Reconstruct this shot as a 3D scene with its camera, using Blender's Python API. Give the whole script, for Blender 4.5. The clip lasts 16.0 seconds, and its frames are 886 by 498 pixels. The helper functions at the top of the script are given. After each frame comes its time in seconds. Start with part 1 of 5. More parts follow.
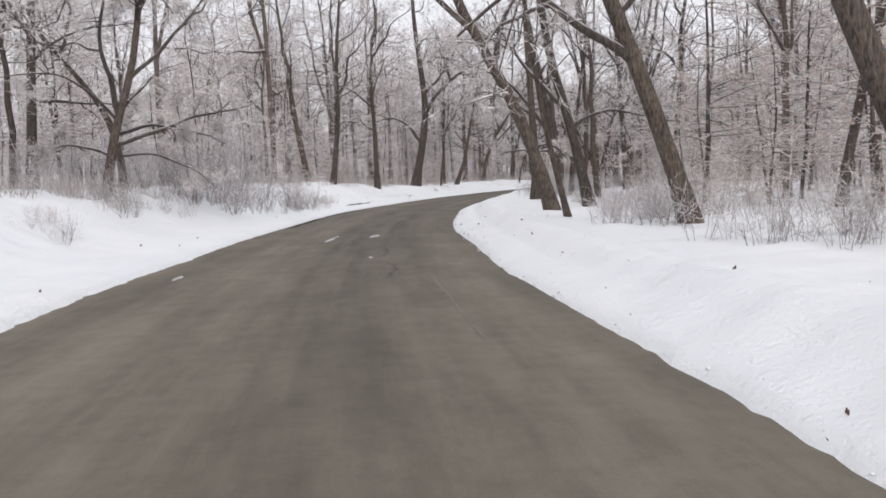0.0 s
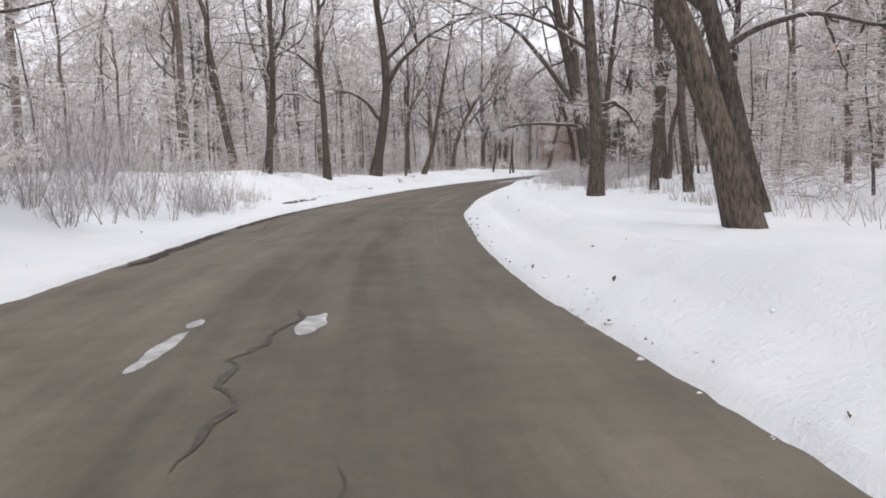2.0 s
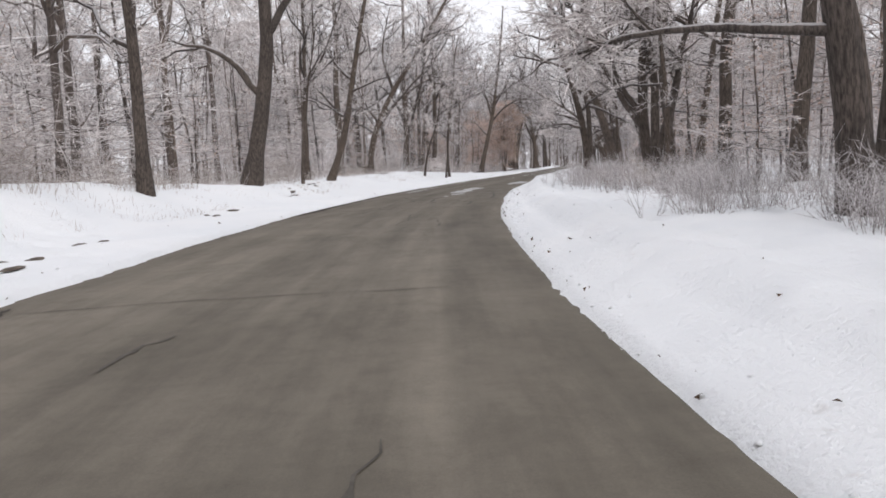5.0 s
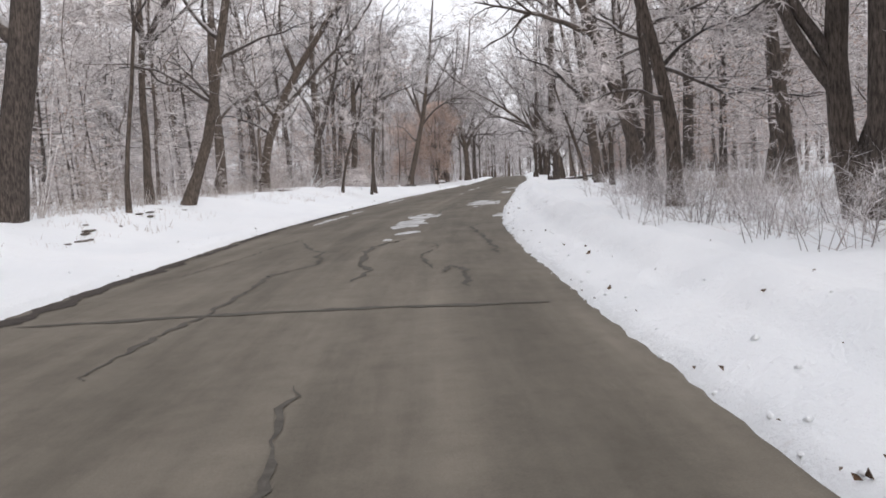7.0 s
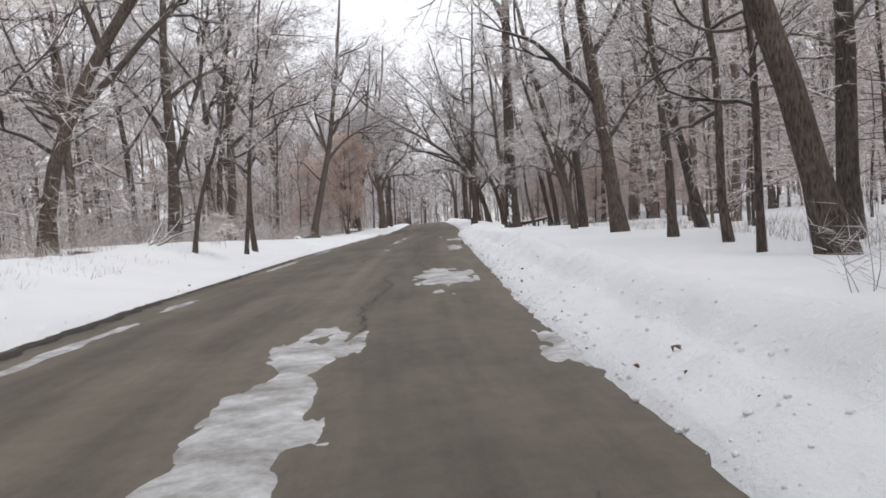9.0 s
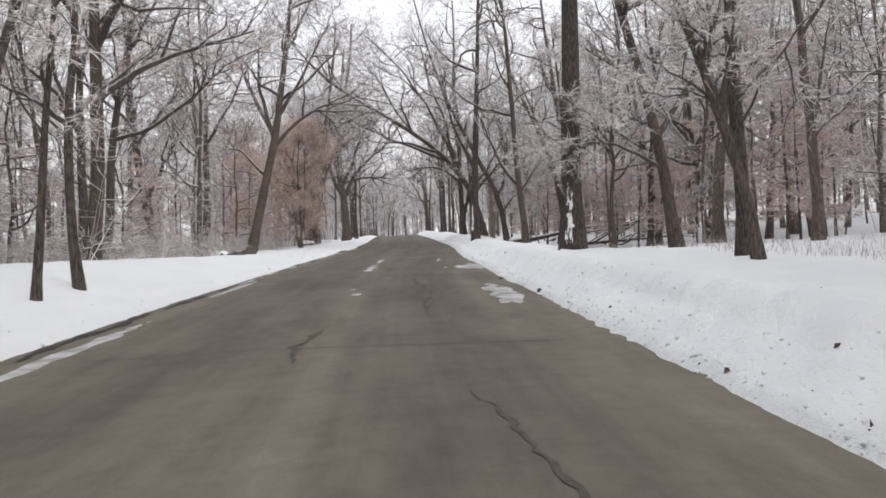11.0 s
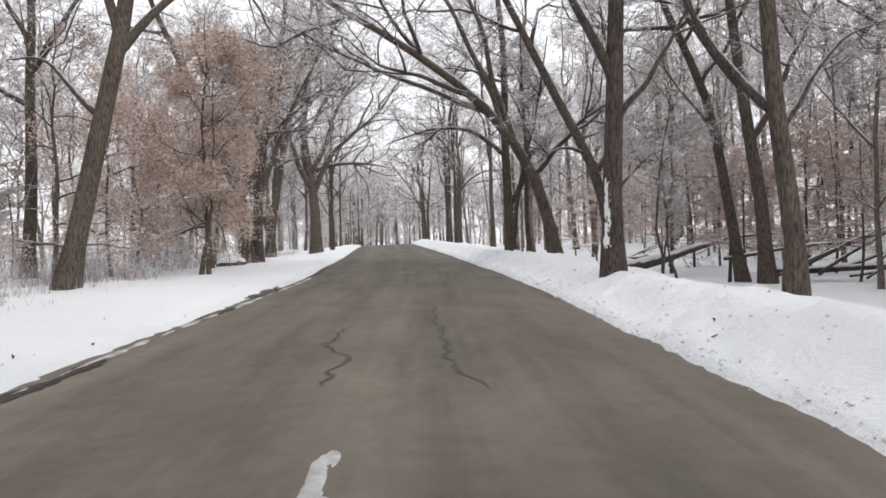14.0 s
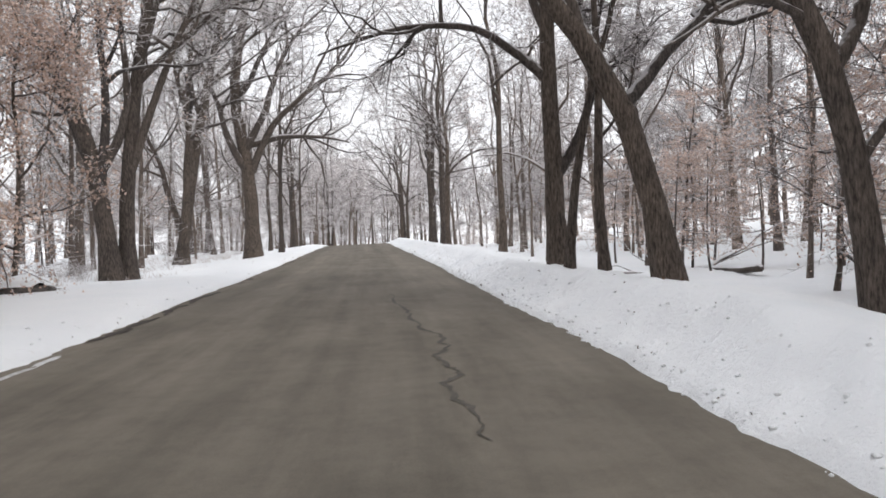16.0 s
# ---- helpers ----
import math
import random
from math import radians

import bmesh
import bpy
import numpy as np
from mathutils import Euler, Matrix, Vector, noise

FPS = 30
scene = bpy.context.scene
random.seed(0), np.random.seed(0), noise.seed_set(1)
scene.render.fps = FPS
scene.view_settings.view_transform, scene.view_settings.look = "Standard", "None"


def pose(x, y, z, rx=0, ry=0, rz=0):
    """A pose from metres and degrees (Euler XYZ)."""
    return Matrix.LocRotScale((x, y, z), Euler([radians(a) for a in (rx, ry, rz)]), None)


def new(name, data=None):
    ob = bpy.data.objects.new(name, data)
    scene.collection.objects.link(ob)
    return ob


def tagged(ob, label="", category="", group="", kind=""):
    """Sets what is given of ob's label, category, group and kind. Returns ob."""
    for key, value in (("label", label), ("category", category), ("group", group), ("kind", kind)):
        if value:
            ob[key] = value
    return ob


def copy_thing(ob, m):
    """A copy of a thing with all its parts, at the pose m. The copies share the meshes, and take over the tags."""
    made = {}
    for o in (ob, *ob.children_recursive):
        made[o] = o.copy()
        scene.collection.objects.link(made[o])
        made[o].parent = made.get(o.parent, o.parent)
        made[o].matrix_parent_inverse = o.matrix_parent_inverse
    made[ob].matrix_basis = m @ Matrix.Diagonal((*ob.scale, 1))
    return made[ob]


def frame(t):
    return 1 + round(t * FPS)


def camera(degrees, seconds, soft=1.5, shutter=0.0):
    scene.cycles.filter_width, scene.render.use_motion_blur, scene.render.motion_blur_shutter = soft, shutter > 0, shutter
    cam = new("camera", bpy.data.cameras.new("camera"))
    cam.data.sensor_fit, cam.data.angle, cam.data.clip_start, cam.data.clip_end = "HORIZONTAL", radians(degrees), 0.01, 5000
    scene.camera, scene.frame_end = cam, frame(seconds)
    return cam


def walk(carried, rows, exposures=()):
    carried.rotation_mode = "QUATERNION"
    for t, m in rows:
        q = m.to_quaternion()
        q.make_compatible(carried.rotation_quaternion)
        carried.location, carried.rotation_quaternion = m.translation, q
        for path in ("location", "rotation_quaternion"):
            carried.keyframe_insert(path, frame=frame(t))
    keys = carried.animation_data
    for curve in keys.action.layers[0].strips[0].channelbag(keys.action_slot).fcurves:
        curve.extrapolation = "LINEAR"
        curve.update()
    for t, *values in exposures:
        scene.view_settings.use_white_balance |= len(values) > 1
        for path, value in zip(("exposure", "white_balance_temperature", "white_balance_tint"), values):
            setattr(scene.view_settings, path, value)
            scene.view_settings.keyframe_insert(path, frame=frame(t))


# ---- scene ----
cam = camera(54.1, 16.0, soft=1.7)
PATH = [
    (0.0, 0.000, -0.000, 1.337, 85.39, 2.24, -0.00),
    (0.5, -0.318, 3.470, 1.316, 85.22, 2.45, -0.72),
    (1.0, -0.646, 6.965, 1.276, 85.02, 2.52, -1.54),
    (1.5, -0.857, 10.490, 1.229, 84.84, 2.50, -2.29),
    (2.0, -0.994, 14.076, 1.196, 84.66, 2.42, -3.17),
    (2.5, -1.148, 17.638, 1.218, 84.62, 2.27, -4.58),
    (3.0, -1.224, 21.283, 1.227, 84.58, 2.30, -5.53),
    (3.5, -1.194, 24.954, 1.212, 84.70, 2.48, -6.22),
    (4.0, -1.096, 28.839, 1.206, 84.72, 2.66, -7.38),
    (4.2, -1.011, 30.446, 1.202, 84.59, 2.76, -7.77),
    (6.3, 0.963, 48.149, 1.222, 84.73, 3.27, -12.51),
    (6.5, 1.216, 49.819, 1.225, 84.79, 3.36, -12.93),
    (7.0, 2.003, 54.019, 1.264, 85.03, 3.55, -14.98),
    (7.5, 2.957, 58.319, 1.277, 85.46, 3.54, -17.09),
    (8.0, 3.940, 62.442, 1.278, 86.11, 3.73, -18.69),
    (8.5, 5.030, 66.511, 1.281, 86.84, 4.47, -20.13),
    (9.0, 6.243, 70.657, 1.256, 87.71, 4.15, -20.94),
    (9.2, 6.731, 72.335, 1.245, 87.77, 4.17, -21.58),
    (11.3, 12.099, 89.888, 1.227, 88.48, 2.70, -23.46),
    (11.5, 12.699, 91.658, 1.227, 88.52, 2.89, -23.53),
    (12.0, 14.278, 96.129, 1.240, 88.83, 2.92, -23.44),
    (12.5, 15.860, 100.558, 1.236, 89.08, 2.77, -23.44),
    (13.0, 17.441, 104.940, 1.250, 89.09, 2.13, -23.50),
    (13.5, 18.950, 109.130, 1.270, 89.01, 2.18, -23.83),
    (14.0, 20.532, 113.050, 1.273, 88.85, 2.07, -24.14),
    (14.5, 22.182, 116.918, 1.250, 88.79, 2.12, -24.39),
    (15.0, 23.897, 120.679, 1.241, 88.74, 1.72, -24.64),
    (15.5, 25.616, 124.520, 1.252, 88.66, 1.75, -25.08),
    (16.0, 27.355, 128.409, 1.245, 88.63, 2.12, -25.38),
]
walk(cam, [(t, pose(*p)) for t, *p in PATH], [(0.0, 0.13, 6370, 12), (2.0, 0.26, 6370, 12), (4.0, 0.26, 6370, 12), (7.0, 0.34, 6370, 12), (9.0, 0.30, 6400, 11), (12.0, 0.40, 6440, 10), (14.0, 0.52, 6430, 10), (16.0, 0.56, 6420, 10)])

# ---------------------------------------------------------------- light
world = bpy.data.worlds.new("overcast_sky")
scene.world = world
world.use_nodes = True
wn, wl = world.node_tree.nodes, world.node_tree.links
sky = wn.new("ShaderNodeTexSky")
sky.sky_type, sky.sun_disc = "NISHITA", False
sky.sun_elevation, sky.sun_rotation = radians(32), radians(200)
sky.air_density, sky.dust_density, sky.ozone_density = 1.0, 6.0, 1.0
dim = wn.new("ShaderNodeVectorMath")
dim.operation = "SCALE"
dim.inputs["Scale"].default_value = 0.08
wl.new(sky.outputs[0], dim.inputs[0])
veil = wn.new("ShaderNodeMix")
veil.data_type = "RGBA"
veil.inputs["Factor"].default_value = 0.86
veil.inputs["B"].default_value = (0.95, 0.95, 0.975, 1)
wl.new(dim.outputs[0], veil.inputs["A"])
wl.new(veil.outputs["Result"], wn["Background"].inputs["Color"])
wn["Background"].inputs["Strength"].default_value = 1.0
sun_data = bpy.data.lights.new("sun", "SUN")
sun_data.energy, sun_data.angle, sun_data.color = 1.1, radians(25), (1.0, 0.96, 0.9)
sun = new("sun", sun_data)
sun.rotation_euler = (radians(90 - 32), 0, radians(20))


# ---------------------------------------------------------------- materials
def material(name, rough=0.8, metal=0.0):
    m = bpy.data.materials.new(name)
    m.use_nodes = True
    b = m.node_tree.nodes["Principled BSDF"]
    b.inputs["Roughness"].default_value = rough
    b.inputs["Metallic"].default_value = metal
    b.inputs["Specular IOR Level"].default_value = 0.25
    return m, m.node_tree.nodes, m.node_tree.links, b


def noise_of(n, l, scale, detail=4.0, rough=0.55, vector=None, kind="ShaderNodeTexNoise"):
    t = n.new(kind)
    t.inputs["Scale"].default_value = scale
    if kind == "ShaderNodeTexNoise":
        t.inputs["Detail"].default_value = detail
        t.inputs["Roughness"].default_value = rough
    if vector is not None:
        l.new(vector, t.inputs["Vector"])
    return t


def ramp(n, l, source, *stops):
    r = n.new("ShaderNodeValToRGB")
    e = r.color_ramp.elements
    while len(e) < len(stops):
        e.new(0.5)
    for k, (p, c) in zip(e, stops):
        k.position = p
        k.color = (*c, 1) if len(c) == 3 else c
    l.new(source, r.inputs[0])
    return r


def mix(n, l, factor, a, b, blend="MIX"):
    m = n.new("ShaderNodeMix")
    m.data_type, m.blend_type = "RGBA", blend
    for key, v in (("Factor", factor), ("A", a), ("B", b)):
        if isinstance(v, (int, float)):
            m.inputs[key].default_value = v
        elif isinstance(v, tuple):
            m.inputs[key].default_value = (*v, 1)
        else:
            l.new(v, m.inputs[key])
    return m.outputs["Result"]


def bump(n, l, b, height, strength=0.3, distance=0.02):
    k = n.new("ShaderNodeBump")
    k.inputs["Strength"].default_value = strength
    k.inputs["Distance"].default_value = distance
    l.new(height, k.inputs["Height"])
    l.new(k.outputs[0], b.inputs["Normal"])


def place(n, l, scale=(1, 1, 1), source="Object"):
    c = n.new("ShaderNodeTexCoord")
    m = n.new("ShaderNodeMapping")
    m.inputs["Scale"].default_value = scale
    l.new(c.outputs[source], m.inputs["Vector"])
    return m.outputs[0]


def snow_material():
    m, n, l, b = material("snow", 0.75)
    v = place(n, l)
    big = noise_of(n, l, 0.35, 5, 0.6, v)
    fine = noise_of(n, l, 14, 6, 0.7, v)
    c = ramp(n, l, big.outputs[0], (0.3, (0.838, 0.864, 0.89)), (0.7, (0.90, 0.915, 0.93)))
    specks = noise_of(n, l, 5.5, 3, 0.5, v)
    dirt = ramp(n, l, specks.outputs[0], (0.70, (0, 0, 0)), (0.78, (0.35, 0.35, 0.35)))
    l.new(mix(n, l, dirt.outputs[0], c.outputs[0], (0.60, 0.57, 0.55)), b.inputs["Base Color"])
    b.inputs["Subsurface Weight"].default_value = 0.0
    mid = noise_of(n, l, 2.2, 4, 0.6, v)
    lump = noise_of(n, l, 6.0, 5, 0.65, v)
    h = mix(n, l, 0.4, mix(n, l, 0.5, mid.outputs[0], lump.outputs[0]), fine.outputs[0])
    bump(n, l, b, h, 0.85, 0.11)
    return m


def asphalt_material():
    m, n, l, b = material("asphalt", 0.82)
    v = place(n, l)
    grit = noise_of(n, l, 90, 3, 0.7, v)
    patch = noise_of(n, l, 0.45, 5, 0.6, v)
    # lengthwise wear, along the lane
    c = n.new("ShaderNodeTexCoord")
    u = n.new("ShaderNodeMapping")
    u.inputs["Scale"].default_value = (1.0, 0.02, 1.0)
    l.new(c.outputs["UV"], u.inputs["Vector"])
    streak = noise_of(n, l, 3.2, 5, 0.65, u.outputs[0])
    base = ramp(n, l, patch.outputs[0], (0.30, (0.150, 0.133, 0.108)), (0.70, (0.202, 0.180, 0.147)))
    worn = ramp(n, l, streak.outputs[0], (0.34, (0.84, 0.84, 0.84)), (0.62, (1.04, 1.04, 1.04)))
    lane = noise_of(n, l, 0.75, 3, 0.5, u.outputs[0])
    tone = ramp(n, l, lane.outputs[0], (0.38, (0.75, 0.745, 0.73)), (0.60, (1.10, 1.095, 1.08)))
    col = mix(n, l, 0.75, base.outputs[0], worn.outputs[0], "MULTIPLY")
    col = mix(n, l, 0.8, col, tone.outputs[0], "MULTIPLY")
    long = n.new("ShaderNodeMapping")
    long.inputs["Scale"].default_value = (1.0, 0.16, 1.0)
    l.new(c.outputs["UV"], long.inputs["Vector"])
    damp = noise_of(n, l, 1.5, 6, 0.68, long.outputs[0])
    wet = ramp(n, l, damp.outputs[0], (0.36, (0.68, 0.67, 0.66)), (0.54, (1.0, 1.0, 1.0)), (0.72, (1.14, 1.13, 1.11)))
    col = mix(n, l, 0.7, col, wet.outputs[0], "MULTIPLY")
    spot = noise_of(n, l, 3.4, 6, 0.72, v)
    mot = ramp(n, l, spot.outputs[0], (0.34, (0.78, 0.77, 0.76)), (0.55, (1.02, 1.02, 1.02)), (0.75, (1.12, 1.11, 1.09)))
    col = mix(n, l, 0.55, col, mot.outputs[0], "MULTIPLY")
    gr = ramp(n, l, grit.outputs[0], (0.25, (0.72, 0.72, 0.72)), (0.75, (1.2, 1.2, 1.2)))
    col = mix(n, l, 0.6, col, gr.outputs[0], "MULTIPLY")
    l.new(col, b.inputs["Base Color"])
    bump(n, l, b, grit.outputs[0], 0.35, 0.008)
    return m


def bark_material(name, dark, pale, frost, rim):
    """Furrowed bark; frost and snow cling to the upper sides."""
    m, n, l, b = material(name, 0.9)
    v = place(n, l, (1, 1, 0.2))
    fur = noise_of(n, l, 30, 5, 0.65, v)
    v2 = place(n, l)
    blot = noise_of(n, l, 1.4, 5, 0.6, v2)
    lich = noise_of(n, l, 6.0, 5, 0.65, v2)
    info = n.new("ShaderNodeObjectInfo")
    c = ramp(n, l, fur.outputs[0], (0.36, dark), (0.66, pale))
    var = ramp(n, l, info.outputs["Random"], (0.0, (0.72, 0.72, 0.74)), (1.0, (1.25, 1.2, 1.12)))
    col = mix(n, l, 0.8, c.outputs[0], var.outputs[0], "MULTIPLY")
    bl = ramp(n, l, blot.outputs[0], (0.35, (0.75, 0.75, 0.75)), (0.7, (1.2, 1.17, 1.12)))
    col = mix(n, l, 0.8, col, bl.outputs[0], "MULTIPLY")
    geo = n.new("ShaderNodeNewGeometry")
    split = n.new("ShaderNodeSeparateXYZ")
    l.new(geo.outputs["Normal"], split.inputs[0])
    add = n.new("ShaderNodeMath")
    add.operation = "MULTIPLY_ADD"
    l.new(lich.outputs[0], add.inputs[0])
    add.inputs[1].default_value = 0.9
    l.new(split.outputs["Z"], add.inputs[2])
    top = ramp(n, l, add.outputs[0], (rim, (0, 0, 0)), (min(rim + 0.3, 1.0), (1, 1, 1)))
    fr = mix(n, l, frost, (0, 0, 0), top.outputs[0])
    l.new(mix(n, l, fr, col, (0.80, 0.79, 0.81)), b.inputs["Base Color"])
    bump(n, l, b, fur.outputs[0], 0.8, 0.03)
    return m


def twig_material(name, low, high):
    m, n, l, b = material(name, 0.85)
    geo = n.new("ShaderNodeNewGeometry")
    info = n.new("ShaderNodeObjectInfo")
    v = place(n, l)
    clump = noise_of(n, l, 0.55, 4, 0.6, v)
    c = ramp(n, l, geo.outputs["Random Per Island"], (0.0, low), (1.0, high))
    k = ramp(n, l, clump.outputs[0], (0.32, (0.66, 0.65, 0.65)), (0.62, (1.15, 1.15, 1.15)))
    col = mix(n, l, 0.8, c.outputs[0], k.outputs[0], "MULTIPLY")
    o = ramp(n, l, info.outputs["Random"], (0.0, (0.80, 0.80, 0.80)), (1.0, (1.08, 1.08, 1.08)))
    col = mix(n, l, 0.8, col, o.outputs[0], "MULTIPLY")
    l.new(col, b.inputs["Base Color"])
    return m


def plain_material(name, a, c, scale=6.0, rough=0.85, relief=0.3):
    m, n, l, b = material(name, rough)
    v = place(n, l)
    t = noise_of(n, l, scale, 5, 0.65, v)
    r = ramp(n, l, t.outputs[0], (0.32, a), (0.68, c))
    l.new(r.outputs[0], b.inputs["Base Color"])
    bump(n, l, b, t.outputs[0], relief, 0.02)
    return m


SNOW = snow_material()
ASPHALT = asphalt_material()
BARK = bark_material("bark", (0.036, 0.030, 0.027), (0.150, 0.126, 0.112), 0.5, 0.92)
LIMB = bark_material("limb_bark", (0.040, 0.034, 0.032), (0.14, 0.121, 0.112), 0.42, 0.90)
FROST = twig_material("frosted_twigs", (0.38, 0.335, 0.32), (0.97, 0.935, 0.93))
GREY = twig_material("bare_twigs", (0.20, 0.177, 0.172), (0.86, 0.835, 0.845))
BRUSHY = twig_material("frosted_brush", (0.26, 0.21, 0.18), (0.86, 0.81, 0.79))
RUST = twig_material("dry_leaves", (0.42, 0.288, 0.222), (0.81, 0.65, 0.57))
GRASS = twig_material("frosted_grass", (0.26, 0.20, 0.15), (0.80, 0.77, 0.77))
STALK = twig_material("frosted_stalks", (0.08, 0.07, 0.066), (0.38, 0.345, 0.335))
SNOWY = bark_material("snow_dusted_bark", (0.034, 0.029, 0.026), (0.13, 0.112, 0.10), 0.95, 0.80)
# Frosted bark with base tones lifted: haze before the deeper woods, put into colour.
FARBARK = bark_material("frost_haze_bark", (0.070, 0.058, 0.052), (0.21, 0.176, 0.158), 0.6, 0.7)
# Lifted grey: painted-in haze on far trees, simply pale frosted twigs on bushes.
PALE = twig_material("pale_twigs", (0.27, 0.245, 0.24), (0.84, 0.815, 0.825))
TAR = plain_material("tar_seal", (0.064, 0.058, 0.049), (0.112, 0.101, 0.086), 9)
STONE = plain_material("dark_stone", (0.04, 0.036, 0.034), (0.14, 0.125, 0.115), 7)


def packed_snow_material():
    """Trodden snow, thin enough in places for the asphalt to show."""
    m, n, l, b = material("packed_snow", 0.6)
    v = place(n, l)
    big = noise_of(n, l, 1.7, 6, 0.7, v)
    fine = noise_of(n, l, 9, 5, 0.7, v)
    c = ramp(n, l, big.outputs[0], (0.36, (0.25, 0.24, 0.225)), (0.50, (0.45, 0.45, 0.445)), (0.64, (0.66, 0.67, 0.68)))
    k = ramp(n, l, fine.outputs[0], (0.3, (0.75, 0.75, 0.74)), (0.6, (1.05, 1.05, 1.05)))
    l.new(mix(n, l, 0.8, c.outputs[0], k.outputs[0], "MULTIPLY"), b.inputs["Base Color"])
    bump(n, l, b, fine.outputs[0], 0.3, 0.015)
    return m


ICE = packed_snow_material()
LITTER = plain_material("dead_leaf", (0.05, 0.035, 0.025), (0.16, 0.10, 0.06), 20)
WET = plain_material("wet_soil", (0.022, 0.018, 0.015), (0.075, 0.062, 0.052), 8)
MUD = plain_material("frozen_soil", (0.05, 0.04, 0.032), (0.17, 0.14, 0.115), 8)


# ---------------------------------------------------------------- mesh helpers
def mesh_of(name, verts, tris, smooth=False, uv=None):
    v = np.asarray(verts, dtype=np.float32)
    f = np.asarray(tris, dtype=np.int32)
    me = bpy.data.meshes.new(name)
    me.vertices.add(len(v))
    me.vertices.foreach_set("co", v.ravel())
    me.loops.add(f.size)
    me.loops.foreach_set("vertex_index", f.ravel())
    me.polygons.add(len(f))
    me.polygons.foreach_set("loop_start", np.arange(0, f.size, 3, dtype=np.int32))
    if uv is not None:
        layer = me.uv_layers.new(name="lane")
        layer.data.foreach_set("uv", np.asarray(uv, dtype=np.float32)[f.ravel()].ravel())
    me.update(calc_edges=True)
    if smooth:
        me.polygons.foreach_set("use_smooth", np.ones(len(f), dtype=bool))
    return me


def part_of(name, me, mat, parent=None, label=""):
    if not me.materials:
        me.materials.append(mat)
    ob = new(name, me)
    if parent is not None:
        ob.parent = parent
    return tagged(ob, label) if label else ob


def unit(a):
    return a / np.maximum(np.linalg.norm(a, axis=-1, keepdims=True), 1e-9)


def tubes(pts, rad, sides):
    """Tapered tubes round many polylines at once: pts (B, n, 3), rad (B, n)."""
    B, n = rad.shape
    tan = np.gradient(pts, axis=1)
    tan = unit(tan)
    ref = np.zeros_like(tan)
    ref[..., 0], ref[..., 1], ref[..., 2] = 0.31, 0.87, 0.13
    u = unit(np.cross(tan, ref))
    w = np.cross(tan, u)
    a = np.arange(sides) * 2 * np.pi / sides
    ring = u[:, :, None, :] * np.cos(a)[:, None] + w[:, :, None, :] * np.sin(a)[:, None]
    v = pts[:, :, None, :] + ring * rad[:, :, None, None]
    idx = np.arange(B * n * sides).reshape(B, n, sides)
    p, q = idx[:, :-1], idx[:, 1:]
    p2, q2 = np.roll(p, -1, 2), np.roll(q, -1, 2)
    f = np.concatenate([np.stack([p, p2, q2], -1).reshape(-1, 3), np.stack([p, q2, q], -1).reshape(-1, 3)])
    return v.reshape(-1, 3), f


def spikes(root, tip, rad):
    """Three-sided tapered twigs."""
    d = unit(tip - root)
    ref = np.zeros_like(d)
    ref[:, 0], ref[:, 1], ref[:, 2] = 0.37, 0.81, 0.19
    u = unit(np.cross(d, ref))
    w = np.cross(d, u)
    vs = [root + rad[:, None] * (u * math.cos(a) + w * math.sin(a)) for a in (0.0, 2.094, 4.189)]
    v = np.stack(vs + [tip], 1).reshape(-1, 3)
    i = np.arange(len(root))[:, None] * 4
    f = np.concatenate([i + (0, 1, 3), i + (1, 2, 3), i + (2, 0, 3)])
    return v, f


def blades(root, tip, rad, rng):
    """The finest twigs: one thin tapered sliver each."""
    u = unit(np.cross(tip - root, rng.normal(size=root.shape))) * (1.25 * rad)[:, None]
    v = np.stack([root - u, root + u, tip], 1).reshape(-1, 3)
    return v, np.arange(len(v)).reshape(-1, 3)


def flakes(centre, size, rng, curl=0.35):
    """Small folded leaves: two triangles each, bent along the middle."""
    n = len(centre)
    a = unit(rng.normal(size=(n, 3)))
    b = unit(np.cross(a, rng.normal(size=(n, 3))))
    c = np.cross(a, b)
    s = size[:, None]
    v = np.stack([centre - a * s, centre + b * s * 0.55 + c * s * curl, centre + a * s, centre - b * s * 0.55 + c * s * curl], 1).reshape(-1, 3)
    i = np.arange(n)[:, None] * 4
    return v, np.concatenate([i + (0, 1, 2), i + (0, 2, 3)])


def join(*pairs):
    vs, fs, k = [], [], 0
    for v, f in pairs:
        vs.append(v)
        fs.append(np.asarray(f) + k)
        k += len(v)
    return np.concatenate(vs), np.concatenate(fs)


# ---------------------------------------------------------------- lie of the land
ROAD_Y = (-60, 8.5, 12, 20, 24, 28, 36, 40, 47, 57, 63, 68, 80, 85, 101, 106, 120, 136, 148, 158, 235, 300, 400)
ROAD_X = (5.3, -1.55, -1.9, -2.28, -2.38, -2.3, -2.05, -1.65, -0.55, 1.2, 2.65, 3.95, 7.55, 9.4, 15.3, 17.2, 22.9, 29.8, 34.25, 38, 66, 112, 210)
_y = np.arange(-70, 410, 0.5)
_x = np.interp(_y, ROAD_Y, ROAD_X)
for _ in range(60):
    _x[1:-1] = 0.25 * _x[:-2] + 0.5 * _x[1:-1] + 0.25 * _x[2:]
_s = np.gradient(_x, _y)


def road_x(y):
    return np.interp(y, _y, _x)


def road_dir(y):
    k = np.interp(y, _y, _s)
    h = np.sqrt(1 + k * k)
    return k / h, 1 / h


